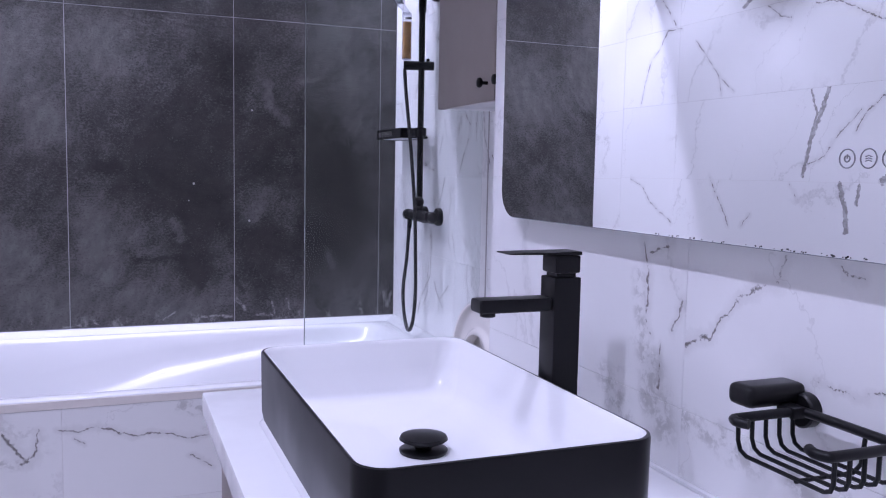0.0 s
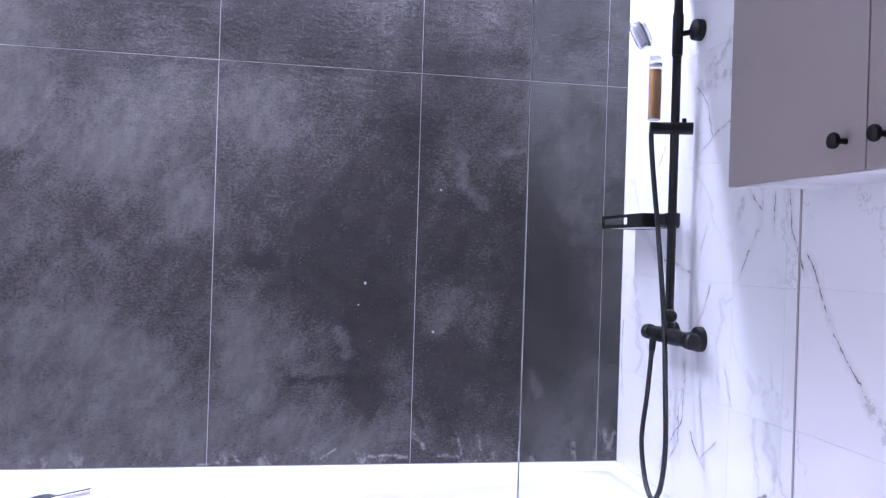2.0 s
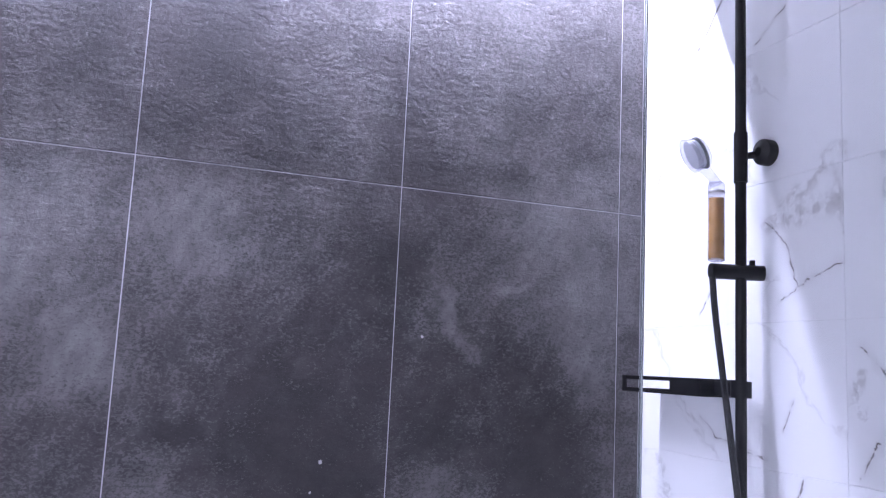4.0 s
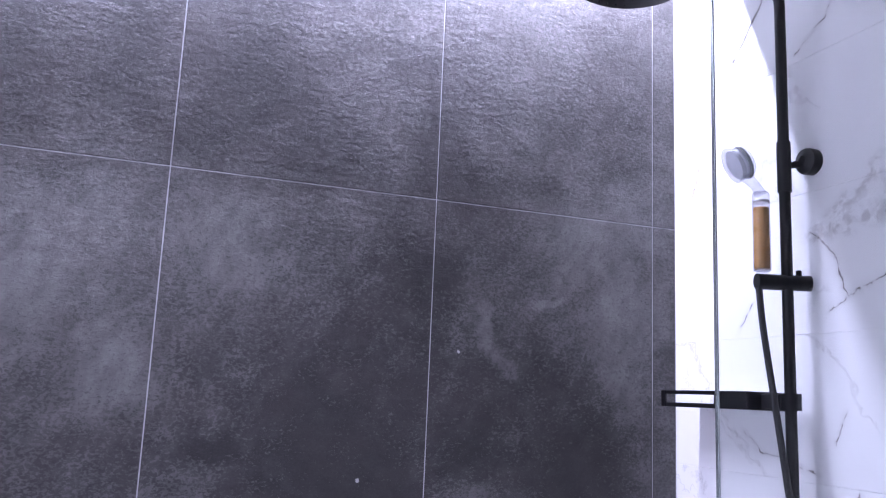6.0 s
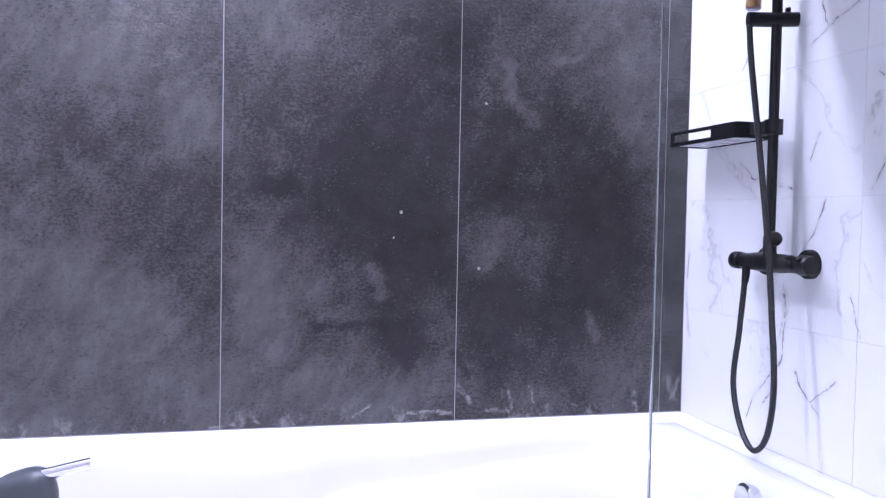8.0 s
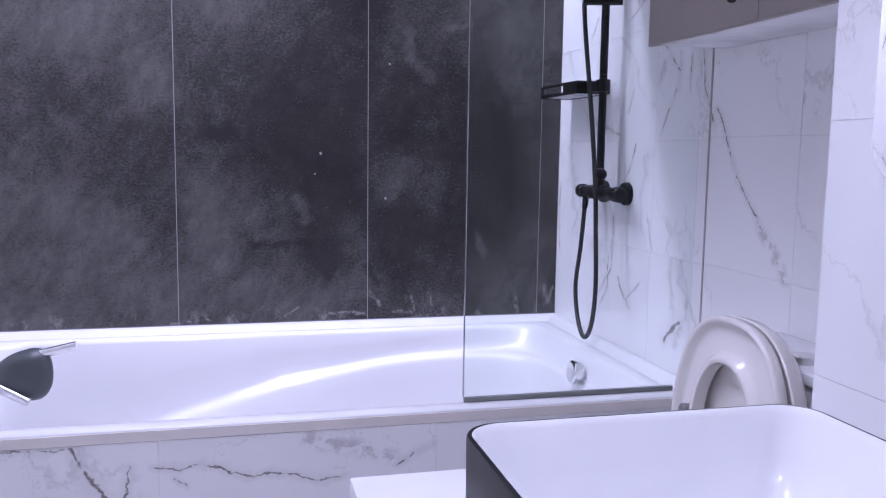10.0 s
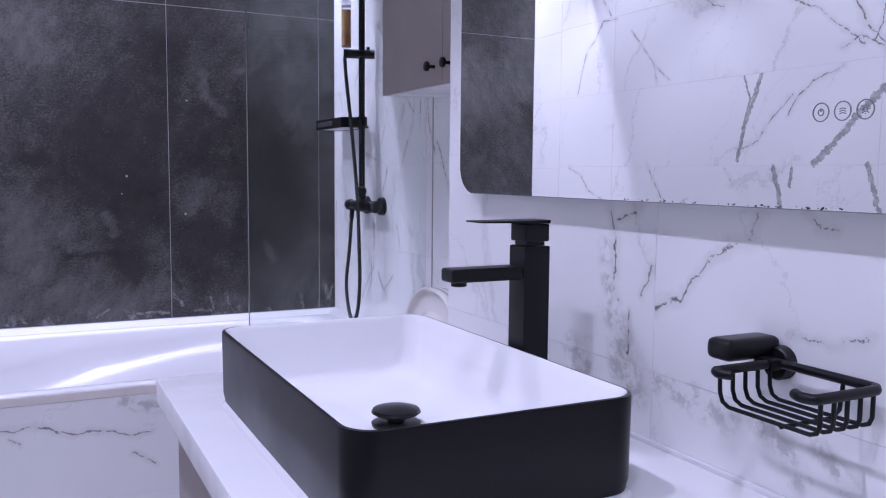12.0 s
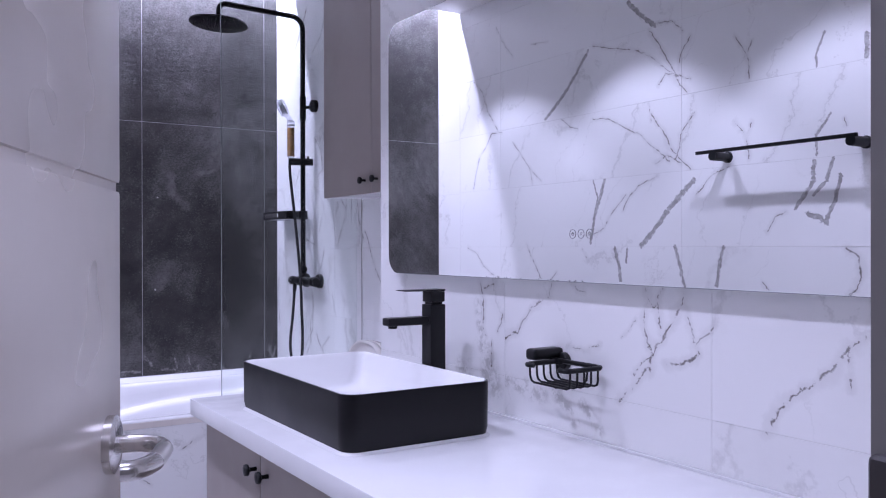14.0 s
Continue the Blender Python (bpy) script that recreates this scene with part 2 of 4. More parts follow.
    c = n.mix(n.math("MULTIPLY", n.math("MAXIMUM", speck, dots), 0.8), c, (0.5, 0.49, 0.48))
    # lime left by splashing water just above the bath
    splash = n.strokes(n.bent(f, 24.0, 0.036, 8.0, 0.75), [(0.016, 1.555, 0.72, 1.57, 0.66, 1.59, 0.71), (0.012, 0.94, 0.71, 0.97, 0.665), (0.015, 1.45, 0.68, 1.46, 0.635), (0.011, 1.08, 0.69, 1.09, 0.65),
                                                           (0.010, 1.14, 0.70, 1.15, 0.66), (0.012, 0.80, 0.645, 0.92, 0.64), (0.013, 1.02, 0.645, 1.08, 0.64), (0.009, 0.40, 0.66, 0.42, 0.635), (0.010, 0.30, 0.628, 0.36, 0.632), (0.008, 0.66, 0.64, 0.70, 0.67),
                                                           (0.009, 1.53, 0.82, 1.53, 0.76), (0.007, 1.26, 0.66, 1.28, 0.645)])
    crusted = n.range(n.noise(f, 46.0, 8.0, 0.78), 0.40, 0.60)
    sep = n.t.nodes.new("ShaderNodeSeparateXYZ")
    n.link(f, sep.inputs[0])
    film = n.math("MULTIPLY", n.range(sep.outputs[1], 0.62, 0.70, 1.0, 0.0), n.range(n.noise(stretched(1.0, 0.7), 15.0, 8.0, 0.78), 0.52, 0.66))
    lime = n.math("MAXIMUM", n.math("MULTIPLY", n.range(splash, 0.1, 0.75, 0.55, 0.0), crusted), n.math("MULTIPLY", film, 0.45))
    c = n.mix(lime, c, (0.44, 0.43, 0.425))
    n.colour(c)
    smooth = n.range(tone, 0.44, 0.62)
    n.rough(n.range(smooth, 0.0, 1.0, 0.50, 0.34))
    # riven ripples, deeper towards the upper tiles
    riven = n.noise(stretched(1.0, 1.45), 30.0, 9.0, 0.72, 0.3)
    where = n.math("ADD", n.range(sep.outputs[1], 1.35, 1.90, 0.08, 0.46), n.range(n.noise(f, 3.6, 5.0), 0.40, 0.60, -0.08, 0.32))
    relief = blend((n.math("MULTIPLY", riven, where), 1.0), (grit, 0.16), (crumble, 0.22))
    n.bump(relief, 0.60, 0.009)
    return m


def speckled(name, colour, rough, scale=30.0, amount=0.08, bump=0.0, metal=0.0, spec=0.5):
    """A plain finish with slight unevenness in colour, gloss and relief."""
    m = material(name, rough, metal, colour, spec)
    n = Nodes(m)
    p = n.place()
    f = n.noise(p, scale, 5.0, 0.6)
    slow = n.noise(p, scale * 0.12, 3.0, 0.5)
    dark = tuple(x * (1 - amount) for x in colour)
    lite = tuple(min(1.0, x * (1 + amount)) for x in colour)
    n.colour(n.mix(n.math("ADD", n.math("MULTIPLY", f, 0.5), n.math("MULTIPLY", slow, 0.5)), dark, lite))
    n.rough(n.range(slow, 0.3, 0.7, rough * 0.85, min(1.0, rough * 1.2)))
    if bump:
        n.bump(f, bump, 0.001)
    return m


def glass_material(name, colour, rough=0.0, ior=1.45):
    m = material(name, rough, 0.0, colour)
    b = m.node_tree.nodes["Principled BSDF"]
    b.inputs["Transmission Weight"].default_value, b.inputs["IOR"].default_value = 1.0, ior
    return m


def thin_clear(name, tint, ior=1.45, rough=0.0):
    """Clear sheet: see-through, with a mirror gloss that grows to grazing angles."""
    m = bpy.data.materials.new(name)
    m.use_nodes = True
    t = m.node_tree
    t.nodes.remove(t.nodes["Principled BSDF"])
    see, gloss, fres, mix = (t.nodes.new("ShaderNode" + k) for k in ("BsdfTransparent", "BsdfGlossy", "LayerWeight", "MixShader"))
    rise, gain = t.nodes.new("ShaderNodeMath"), t.nodes.new("ShaderNodeMath")
    see.inputs[0].default_value = (*tint, 1)
    gloss.inputs["Roughness"].default_value = rough
    rise.operation, gain.operation = "POWER", "MULTIPLY_ADD"
    rise.inputs[1].default_value = 5.0
    base = ((ior - 1) / (ior + 1)) ** 2
    gain.inputs[1].default_value, gain.inputs[2].default_value = 1 - base, base
    fres.inputs["Blend"].default_value = 0.5
    t.links.new(fres.outputs["Facing"], rise.inputs[0])
    t.links.new(rise.outputs[0], gain.inputs[0])
    t.links.new(gain.outputs[0], mix.inputs[0])
    t.links.new(see.outputs[0], mix.inputs[1])
    t.links.new(gloss.outputs[0], mix.inputs[2])
    t.links.new(mix.outputs[0], t.nodes["Material Output"].inputs[0])
    return m


def glow_material(name, colour, strength):
    m = material(name, 0.5, 0.0, colour)
    b = m.node_tree.nodes["Principled BSDF"]
    b.inputs["Emission Color"].default_value, b.inputs["Emission Strength"].default_value = (*colour, 1), strength
    return m


MARBLE = marble_material()
# three printed tile columns on the vanity wall, from the door on; two carry painted shade
VANITY_END_VEINS = [
    (0.004, 0.630, 1.090, 0.648, 1.070, 0.672, 1.049, 0.658, 1.038, 0.679, 1.025, 0.713, 1.013, 0.734, 1.011),
    (0.0048, 0.353, 1.100, 0.383, 1.078, 0.401, 1.051, 0.429, 1.021, 0.473, 0.993, 0.503, 0.957, 0.522, 0.926), (0.003, 0.383, 1.078, 0.379, 1.016),
]
VANITY_MID_VEINS = [
    (0.0042, 1.061, 1.147, 1.072, 1.119, 1.105, 1.109, 1.134, 1.092, 1.153, 1.068, 1.179, 1.035, 1.200, 1.028, 1.232, 1.015),
    (0.0035, 0.996, 1.149, 0.977, 1.137, 0.959, 1.134),
    (0.0045, 0.789, 1.147, 0.777, 1.125, 0.792, 1.108, 0.792, 1.074, 0.772, 1.024, 0.776, 1.007, 0.799, 0.984, 0.815, 0.965, 0.857, 0.924),
    (0.0038, 0.746, 1.147, 0.761, 1.123, 0.754, 1.102, 0.750, 1.065), (0.0038, 0.777, 1.125, 0.768, 1.115, 0.761, 1.123),
    (0.005, 0.696, 1.144, 0.700, 1.126, 0.715, 1.103, 0.742, 1.059, 0.761, 1.041, 0.772, 1.024),
    (0.0038, 0.696, 1.126, 0.685, 1.099, 0.679, 1.076, 0.672, 1.053),
]
VANITY_MID_BRANCHES_AND_SHADE = [
    (0.004, 0.630, 1.090, 0.648, 1.070, 0.672, 1.049, 0.658, 1.038, 0.679, 1.025, 0.713, 1.013, 0.734, 1.011),
    (0.003, 0.772, 1.024, 0.797, 1.008, 0.821, 0.980), (0.0026, 0.852, 1.050, 0.814, 1.087),
    (0.0028, 1.009, 1.017, 0.987, 1.012, 0.957, 1.015, 0.913, 1.032), (0.022, 1.222, 0.912, 1.158, 0.910, 1.098, 0.903),
    # 0.016 strokes: marble cloud plus the basket's shadows, painted on the tile
    (0.016, 1.056, 0.908, 1.010, 0.891, 0.990, 0.860), (0.016, 0.966, 0.902, 0.913, 0.855), (0.006, 0.778, 1.000, 0.777, 0.997),
]
VANITY_FAR_VEINS_AND_SHADE = [
    # wide strokes: grey marble cloud, with shade of tap and basin painted in
    (0.030, 1.31, 0.97, 1.27, 0.89), (0.020, 1.34, 1.08, 1.31, 0.92), (0.024, 1.42, 0.93, 1.36, 0.88),
    (0.0045, 1.328, 1.140, 1.318, 1.108, 1.320, 1.065, 1.321, 1.033, 1.309, 1.013), (0.004, 1.269, 1.144, 1.313, 1.128),
    (0.003, 1.238, 1.069, 1.258, 1.025), (0.0035, 1.284, 1.006, 1.285, 0.942),
]
VANITY_COLUMNS = [marble_material("vanity_marble_tile_" + word, veins, 0.22) for word, veins in (("near_door", VANITY_END_VEINS), ("middle", VANITY_MID_VEINS + VANITY_MID_BRANCHES_AND_SHADE), ("by_niche", VANITY_FAR_VEINS_AND_SHADE))]
WEST_TOP_VEINS = [
    (.0045, 3.387, 2.120, 3.298, 2.045, 3.262, 1.950, 3.171, 1.835), (.004, 3.180, 2.365, 3.131, 2.296, 3.083, 2.234, 3.040, 2.191),
    (.003, 2.890, 2.223, 2.761, 2.208), (.0045, 2.447, 2.123, 2.272, 2.073, 2.173, 2.048, 2.110, 2.012, 1.989, 1.921, 1.897, 1.883),
    (.006, 2.110, 2.117, 2.063, 2.054, 1.989, 1.944, 1.959, 1.882, 1.917, 1.831), (.005, 1.897, 2.049, 1.945, 1.992, 1.959, 1.927),
    (.005, 2.064, 1.888, 2.024, 1.927, 1.959, 1.905), (.004, 2.079, 2.145, 1.988, 2.129, 1.936, 2.079),
    (.005, 1.689, 2.005, 1.645, 1.944, 1.628, 1.899, 1.628, 1.837), (.004, 1.616, 1.975, 1.635, 1.931),
]
WEST_TOP_BANDS = [
    (.011, 2.484, 2.105, 2.560, 2.021, 2.639, 1.943, 2.782, 1.838), (.013, 2.232, 2.264, 2.157, 2.191, 2.085, 2.135),
    (.006, 1.327, 1.947, 1.343, 1.912, 1.358, 1.877, 1.358, 1.833), (.010, 1.180, 1.906, 1.184, 1.834),
]
WEST_MID_VEINS = [
    (.0045, 3.132, 1.816, 3.221, 1.820, 3.273, 1.751, 3.325, 1.717, 3.362, 1.629, 3.389, 1.540),
    (.004, 3.037, 1.756, 2.958, 1.675, 2.900, 1.608, 2.882, 1.538), (.0035, 2.900, 1.608, 2.817, 1.547),
    (.0045, 2.448, 1.795, 2.358, 1.788, 2.279, 1.749, 2.158, 1.691, 2.104, 1.643, 2.004, 1.572),
    (.006, 2.101, 1.778, 2.079, 1.740, 2.034, 1.689, 1.995, 1.623, 1.960, 1.579, 1.897, 1.534),
    (.005, 1.880, 1.748, 1.945, 1.672, 1.954, 1.619, 1.974, 1.576), (.005, 2.079, 1.567, 2.019, 1.596, 1.945, 1.556), (.0035, 2.116, 1.827, 2.101, 1.743),
    (.005, 1.690, 1.691, 1.645, 1.638, 1.628, 1.586, 1.628, 1.539), (.004, 1.616, 1.675, 1.635, 1.633), (.004, 1.257, 1.645, 1.253, 1.617),
    (.0035, 2.659, 1.822, 2.599, 1.780, 2.553, 1.767),
]
WEST_MID_BANDS = [
    (.006, 1.307, 1.670, 1.337, 1.627, 1.358, 1.601, 1.358, 1.535),
]
WEST_LOW_VEINS = [
    (.0045, 2.246, 1.448, 2.324, 1.379, 2.384, 1.306, 2.467, 1.275), (.0045, 2.064, 1.519, 2.174, 1.480, 2.223, 1.447, 2.266, 1.384),
    (.004, 1.715, 1.526, 1.793, 1.500, 1.869, 1.428), (.0045, 1.477, 1.348, 1.517, 1.330, 1.550, 1.281),
    (.005, 2.923, 1.233, 2.892, 1.177, 2.848, 1.122, 2.814, 1.060), (.004, 3.444, 1.224, 3.352, 1.188, 3.300, 1.128, 3.149, 1.049),
    (.004, 2.523, 1.219, 2.479, 1.168), (.004, 2.701, 1.107, 2.742, 1.063), (.004, 1.568, 1.099, 1.545, 1.063),
    (.007, 1.251, 1.220, 1.209, 1.193, 1.199, 1.130, 1.238, 1.055),
]
WEST_LOW_BANDS = [
    (.014, 1.880, 1.484, 1.960, 1.422, 2.019, 1.368, 2.080, 1.301, 2.158, 1.231), (.010, 2.376, 1.522, 2.405, 1.444, 2.441, 1.358, 2.467, 1.245),
    (.006, 2.449, 1.522, 2.420, 1.445, 2.449, 1.345), (.010, 1.368, 1.516, 1.368, 1.450, 1.411, 1.394, 1.437, 1.357),
    (.008, 1.297, 1.520, 1.323, 1.447, 1.368, 1.402), (.010, 1.271, 1.462, 1.287, 1.388, 1.323, 1.315), (.012, 1.390, 1.336, 1.348, 1.325, 1.323, 1.305),
    (.010, 1.975, 1.226, 1.946, 1.141, 1.926, 1.059), (.010, 1.741, 1.226, 1.762, 1.145, 1.773, 1.066), (.012, 2.314, 1.219, 2.290, 1.146, 2.280, 1.074),
    (.008, 2.240, 1.219, 2.246, 1.159),
]
WEST_TOP = marble_material("upper_row_marble_tile", WEST_TOP_VEINS, 0.28, bands=WEST_TOP_BANDS)
WEST_MID = marble_material("middle_row_marble_tile", WEST_MID_VEINS, 0.28, bands=WEST_MID_BANDS)
WEST_MARBLE = marble_material("long_wall_marble_tile", WEST_LOW_VEINS, 0.28, bands=WEST_LOW_BANDS)
SHOWER_MARBLE = marble_material("shower_marble_tile", [
    (0.024, 3.26, 1.72, 3.16, 1.79, 3.07, 1.85), (0.028, 3.23, 1.73, 3.08, 1.75), (0.0045, 3.06, 1.63, 3.18, 1.59, 3.23, 1.56),
    (0.0040, 3.18, 1.59, 3.21, 1.68, 3.27, 1.74), (0.004, 3.15, 2.29, 3.21, 2.19, 3.30, 2.14), (0.009, 3.37, 2.35, 3.44, 2.26, 3.50, 2.20),
    (0.004, 3.63, 2.00, 3.65, 1.92, 3.67, 1.89), (0.0040, 3.45, 1.60, 3.50, 1.53), (0.0045, 3.02, 1.47, 2.94, 1.39, 2.97, 1.32)] + [
    (0.0045, 3.17, 1.21, 3.20, 1.14, 3.28, 1.05), (0.0045, 3.29, 0.93, 3.30, 0.84, 3.40, 0.74, 3.43, 0.68), (0.0040, 3.12, 0.82, 3.20, 0.76, 3.24, 0.80),
    (0.0040, 3.08, 1.01, 3.05, 0.93), (0.0045, 3.72, 1.07, 3.73, 0.97, 3.71, 0.84), (0.013, 2.89, 0.76, 2.96, 0.70), (0.0040, 3.49, 1.31, 3.43, 1.27, 3.28, 1.24)] + [
    (0.0045, 2.76, 1.29, 2.67, 1.14, 2.57, 1.03), (0.018, 2.57, 1.03, 2.48, 0.93), (0.0045, 2.94, 1.44, 2.94, 1.36, 2.99, 1.30, 3.03, 1.23), (0.0045, 2.83, 1.43, 2.82, 1.35, 2.77, 1.25),
    (0.004, 2.89, 1.43, 2.89, 1.34), (0.016, 3.02, 1.42, 3.04, 1.38), (0.016, 3.30, 1.01, 3.29, 0.95), (0.0040, 3.30, 1.01, 3.29, 0.95, 3.32, 0.87, 3.32, 0.78, 3.37, 0.72),
    (0.0040, 3.25, 0.82, 3.23, 0.79, 3.17, 0.74), (0.016, 2.86, 0.80, 2.87, 0.75, 2.91, 0.70), (0.0040, 3.38, 1.27, 3.27, 1.24), (0.004, 3.19, 1.36, 3.22, 1.30)], 0.35)
BATH_VEINS = [
    (.009, 0.172, 0.566, 0.189, 0.534, 0.210, 0.497, 0.232, 0.459, 0.258, 0.430),
    (.0048, 0.327, 0.514, 0.389, 0.507, 0.428, 0.516, 0.486, 0.493, 0.536, 0.479, 0.576, 0.486, 0.627, 0.479, 0.673, 0.458, 0.731, 0.464),
    (.004, 0.678, 0.411, 0.709, 0.392, 0.736, 0.367), (.022, 0.654, 0.560, 0.690, 0.546, 0.732, 0.536, 0.784, 0.521, 0.838, 0.505),
    (.004, 0.854, 0.484, 0.892, 0.509, 0.936, 0.522), (.004, 0.374, 0.487, 0.398, 0.470), (.004, 0.026, 0.573, 0.078, 0.567, 0.167, 0.565),
    (.018, 0.099, 0.456, 0.162, 0.440, 0.226, 0.428), (.006, 0.240, 0.427, 0.273, 0.450, 0.285, 0.521),
]
BATH_MARBLE = marble_material("bath_front_marble_tile", BATH_VEINS, 0.25, "x")
SLATE = slate_material()
GROUT = speckled("pale_grout", (0.74, 0.72, 0.70), 0.85, 80, 0.12)
DARK_GROUT = speckled("light_grey_grout", (0.34, 0.34, 0.35), 0.85, 80, 0.15)
BEIGE_TRIM = speckled("beige_trim", (0.74, 0.69, 0.645), 0.4, 40, 0.1)
CORNER_TRIM = speckled("grey_tile_trim", (0.36, 0.34, 0.325), 0.4, 40, 0.1)
PLASTER = speckled("white_ceiling_paint", (0.78, 0.77, 0.75), 0.6, 60, 0.03, 0.05)
HALL_PAINT = speckled("hall_paint", (0.6, 0.58, 0.55), 0.8, 60, 0.04, 0.08)
FLOOR_TILE = speckled("pale_floor_tile", (0.80, 0.79, 0.78), 0.3, 14, 0.15)
ACRYLIC = speckled("white_bath_acrylic", (0.74, 0.74, 0.745), 0.20, 5, 0.015)
CERAMIC = speckled("white_glazed_ceramic", (0.83, 0.83, 0.83), 0.07, 5, 0.015)
IVORY = speckled("ivory_toilet_plastic", (0.78, 0.75, 0.71), 0.2, 8, 0.03)
COUNTER = speckled("white_solid_surface", (0.89, 0.89, 0.89), 0.20, 90, 0.02)
BLACK = speckled("matt_black_metal", (0.005, 0.005, 0.006), 0.36, 60, 0.2, 0.04, spec=0.28)
BLACK_GLAZE = speckled("matt_black_glaze", (0.005, 0.005, 0.006), 0.33, 40, 0.25, spec=0.25)
RUBBER = speckled("black_hose_sleeve", (0.012, 0.012, 0.013), 0.45, 60, 0.2)
TAUPE = speckled("taupe_lacquer", (0.315, 0.278, 0.256), 0.5, 50, 0.04, 0.03)
DOOR_PAINT = speckled("grey_door_lacquer", (0.69, 0.63, 0.565), 0.24, 30, 0.04, 0.03)
FRAME_PAINT = speckled("taupe_frame_lacquer", (0.26, 0.25, 0.245), 0.45, 30, 0.04, 0.03)
CHROME = speckled("brushed_chrome", (0.72, 0.72, 0.72), 0.14, 60, 0.05, 0.0, 1.0)
SATIN = speckled("satin_steel", (0.62, 0.60, 0.58), 0.28, 60, 0.06, 0.0, 1.0)
HEADREST = speckled("slate_grey_pad", (0.055, 0.065, 0.068), 0.35, 50, 0.12, 0.03)
SILVER = material("mirror_silver", 0.005, 1.0, (0.90, 0.91, 0.91))
MIRROR_EDGE = speckled("mirror_edge_glass", (0.35, 0.38, 0.38), 0.2, 40, 0.1)
GLASS = thin_clear("clear_screen_glass", (0.955, 0.975, 0.968), 1.25)
EDGE = material("polished_edge_glass", 0.06, 0.8, (0.46, 0.52, 0.51))
CLEAR = thin_clear("clear_plastic", (0.84, 0.84, 0.87), 1.55, 0.05)
SEAL = speckled("grey_seal", (0.20, 0.21, 0.20), 0.4, 40, 0.1)
AMBER = speckled("amber_mineral_beads", (0.50, 0.265, 0.085), 0.3, 260, 0.45, 0.25)
DARK_PLASTIC = speckled("dark_grey_plastic", (0.055, 0.05, 0.052), 0.5, 50, 0.1, 0.05)
ICON = speckled("etched_icon_grey", (0.24, 0.24, 0.245), 0.6, 40, 0.1)
LENS = glow_material("downlight_lens", (0.85, 0.84, 1.0), 14.0)
LED = glow_material("led_strip", (0.85, 0.84, 1.0), 10.0)
TRAY = speckled("translucent_white_tray", (0.72, 0.72, 0.74), 0.3, 40, 0.04)


# ---- mesh tools ----
def finish(name, bm, mat, parent=None, label="", smooth=False, angle=35):
    me = bpy.data.meshes.new(name)
    bmesh.ops.recalc_face_normals(bm, faces=bm.faces)
    bm.to_mesh(me)
    bm.free()
    me.materials.append(mat)
    if smooth:
        me.polygons.foreach_set("use_smooth", [True] * len(me.polygons))
        me.set_sharp_from_angle(angle=radians(angle))
    ob = new(name, me)
    if parent is not None:
        ob.parent = parent
    if label:
        ob["label"] = label
    return ob


def part(name, bm, mat, parent, label="", smooth=True, angle=35):
    return finish(name, bm, mat, parent, label, smooth, angle)


def thing(name, label, category, at=(0, 0, 0), group="", kind=""):
    ob = new(name)
    ob.empty_display_size = 0.05
    ob.location = at
    return tagged(ob, label, category, group, kind)


def add_box(bm, lo, hi, bevel=0.0, segments=2):
    r = bmesh.ops.create_cube(bm, size=1.0)
    vs = r["verts"]
    size = [hi[k] - lo[k] for k in range(3)]
    mid = [(hi[k] + lo[k]) / 2 for k in range(3)]
    for v in vs:
        v.co = Vector([v.co[k] * size[k] + mid[k] for k in range(3)])
    if bevel:
        es = list({e for v in vs for e in v.link_edges})
        bmesh.ops.bevel(bm, geom=es, offset=bevel, segments=segments, profile=0.6, affect="EDGES")
    return bm


def box(lo, hi, bevel=0.0, segments=2):
    return add_box(bmesh.new(), lo, hi, bevel, segments)


def add_tube(bm, points, radius, sides=12, cap=True):
    """A round rod along points."""
    pts = [Vector(p) for p in points]
    rings = []
    ref = None
    for k, p in enumerate(pts):
        d = (pts[min(k + 1, len(pts) - 1)] - pts[max(k - 1, 0)]).normalized()
        if ref is None:
            ref = Vector((0, 0, 1)) if abs(d.z) < 0.9 else Vector((1, 0, 0))
        u = (ref - d * ref.dot(d)).normalized()
        ref = u
        w = d.cross(u)
        rad = radius[k] if isinstance(radius, (list, tuple)) else radius
        rings.append([bm.verts.new(p + (u * math.cos(a) + w * math.sin(a)) * rad) for a in (2 * math.pi * s / sides for s in range(sides))])
    for a, b in zip(rings, rings[1:]):
        for s in range(sides):
            bm.faces.new((a[s], a[(s + 1) % sides], b[(s + 1) % sides], b[s]))
    if cap:
        bm.faces.new(list(reversed(rings[0])))
        bm.faces.new(rings[-1])
    return bm


def tube(points, radius, sides=12):
    return add_tube(bmesh.new(), points, radius, sides)


def smooth_path(points, steps=10):
    """Catmull-Rom points through the given ones."""
    p = [Vector(q) for q in points]
    p = [p[0] * 2 - p[1]] + p + [p[-1] * 2 - p[-2]]
    out = []
    for k in range(1, len(p) - 2):
        for s in range(steps):
            t = s / steps
            out.append(0.5 * ((2 * p[k]) + (p[k + 1] - p[k - 1]) * t + (2 * p[k - 1] - 5 * p[k] + 4 * p[k + 1] - p[k + 2]) * t * t + (3 * p[k] - p[k - 1] - 3 * p[k + 1] + p[k + 2]) * t ** 3))
    out.append(p[-2])
    return out


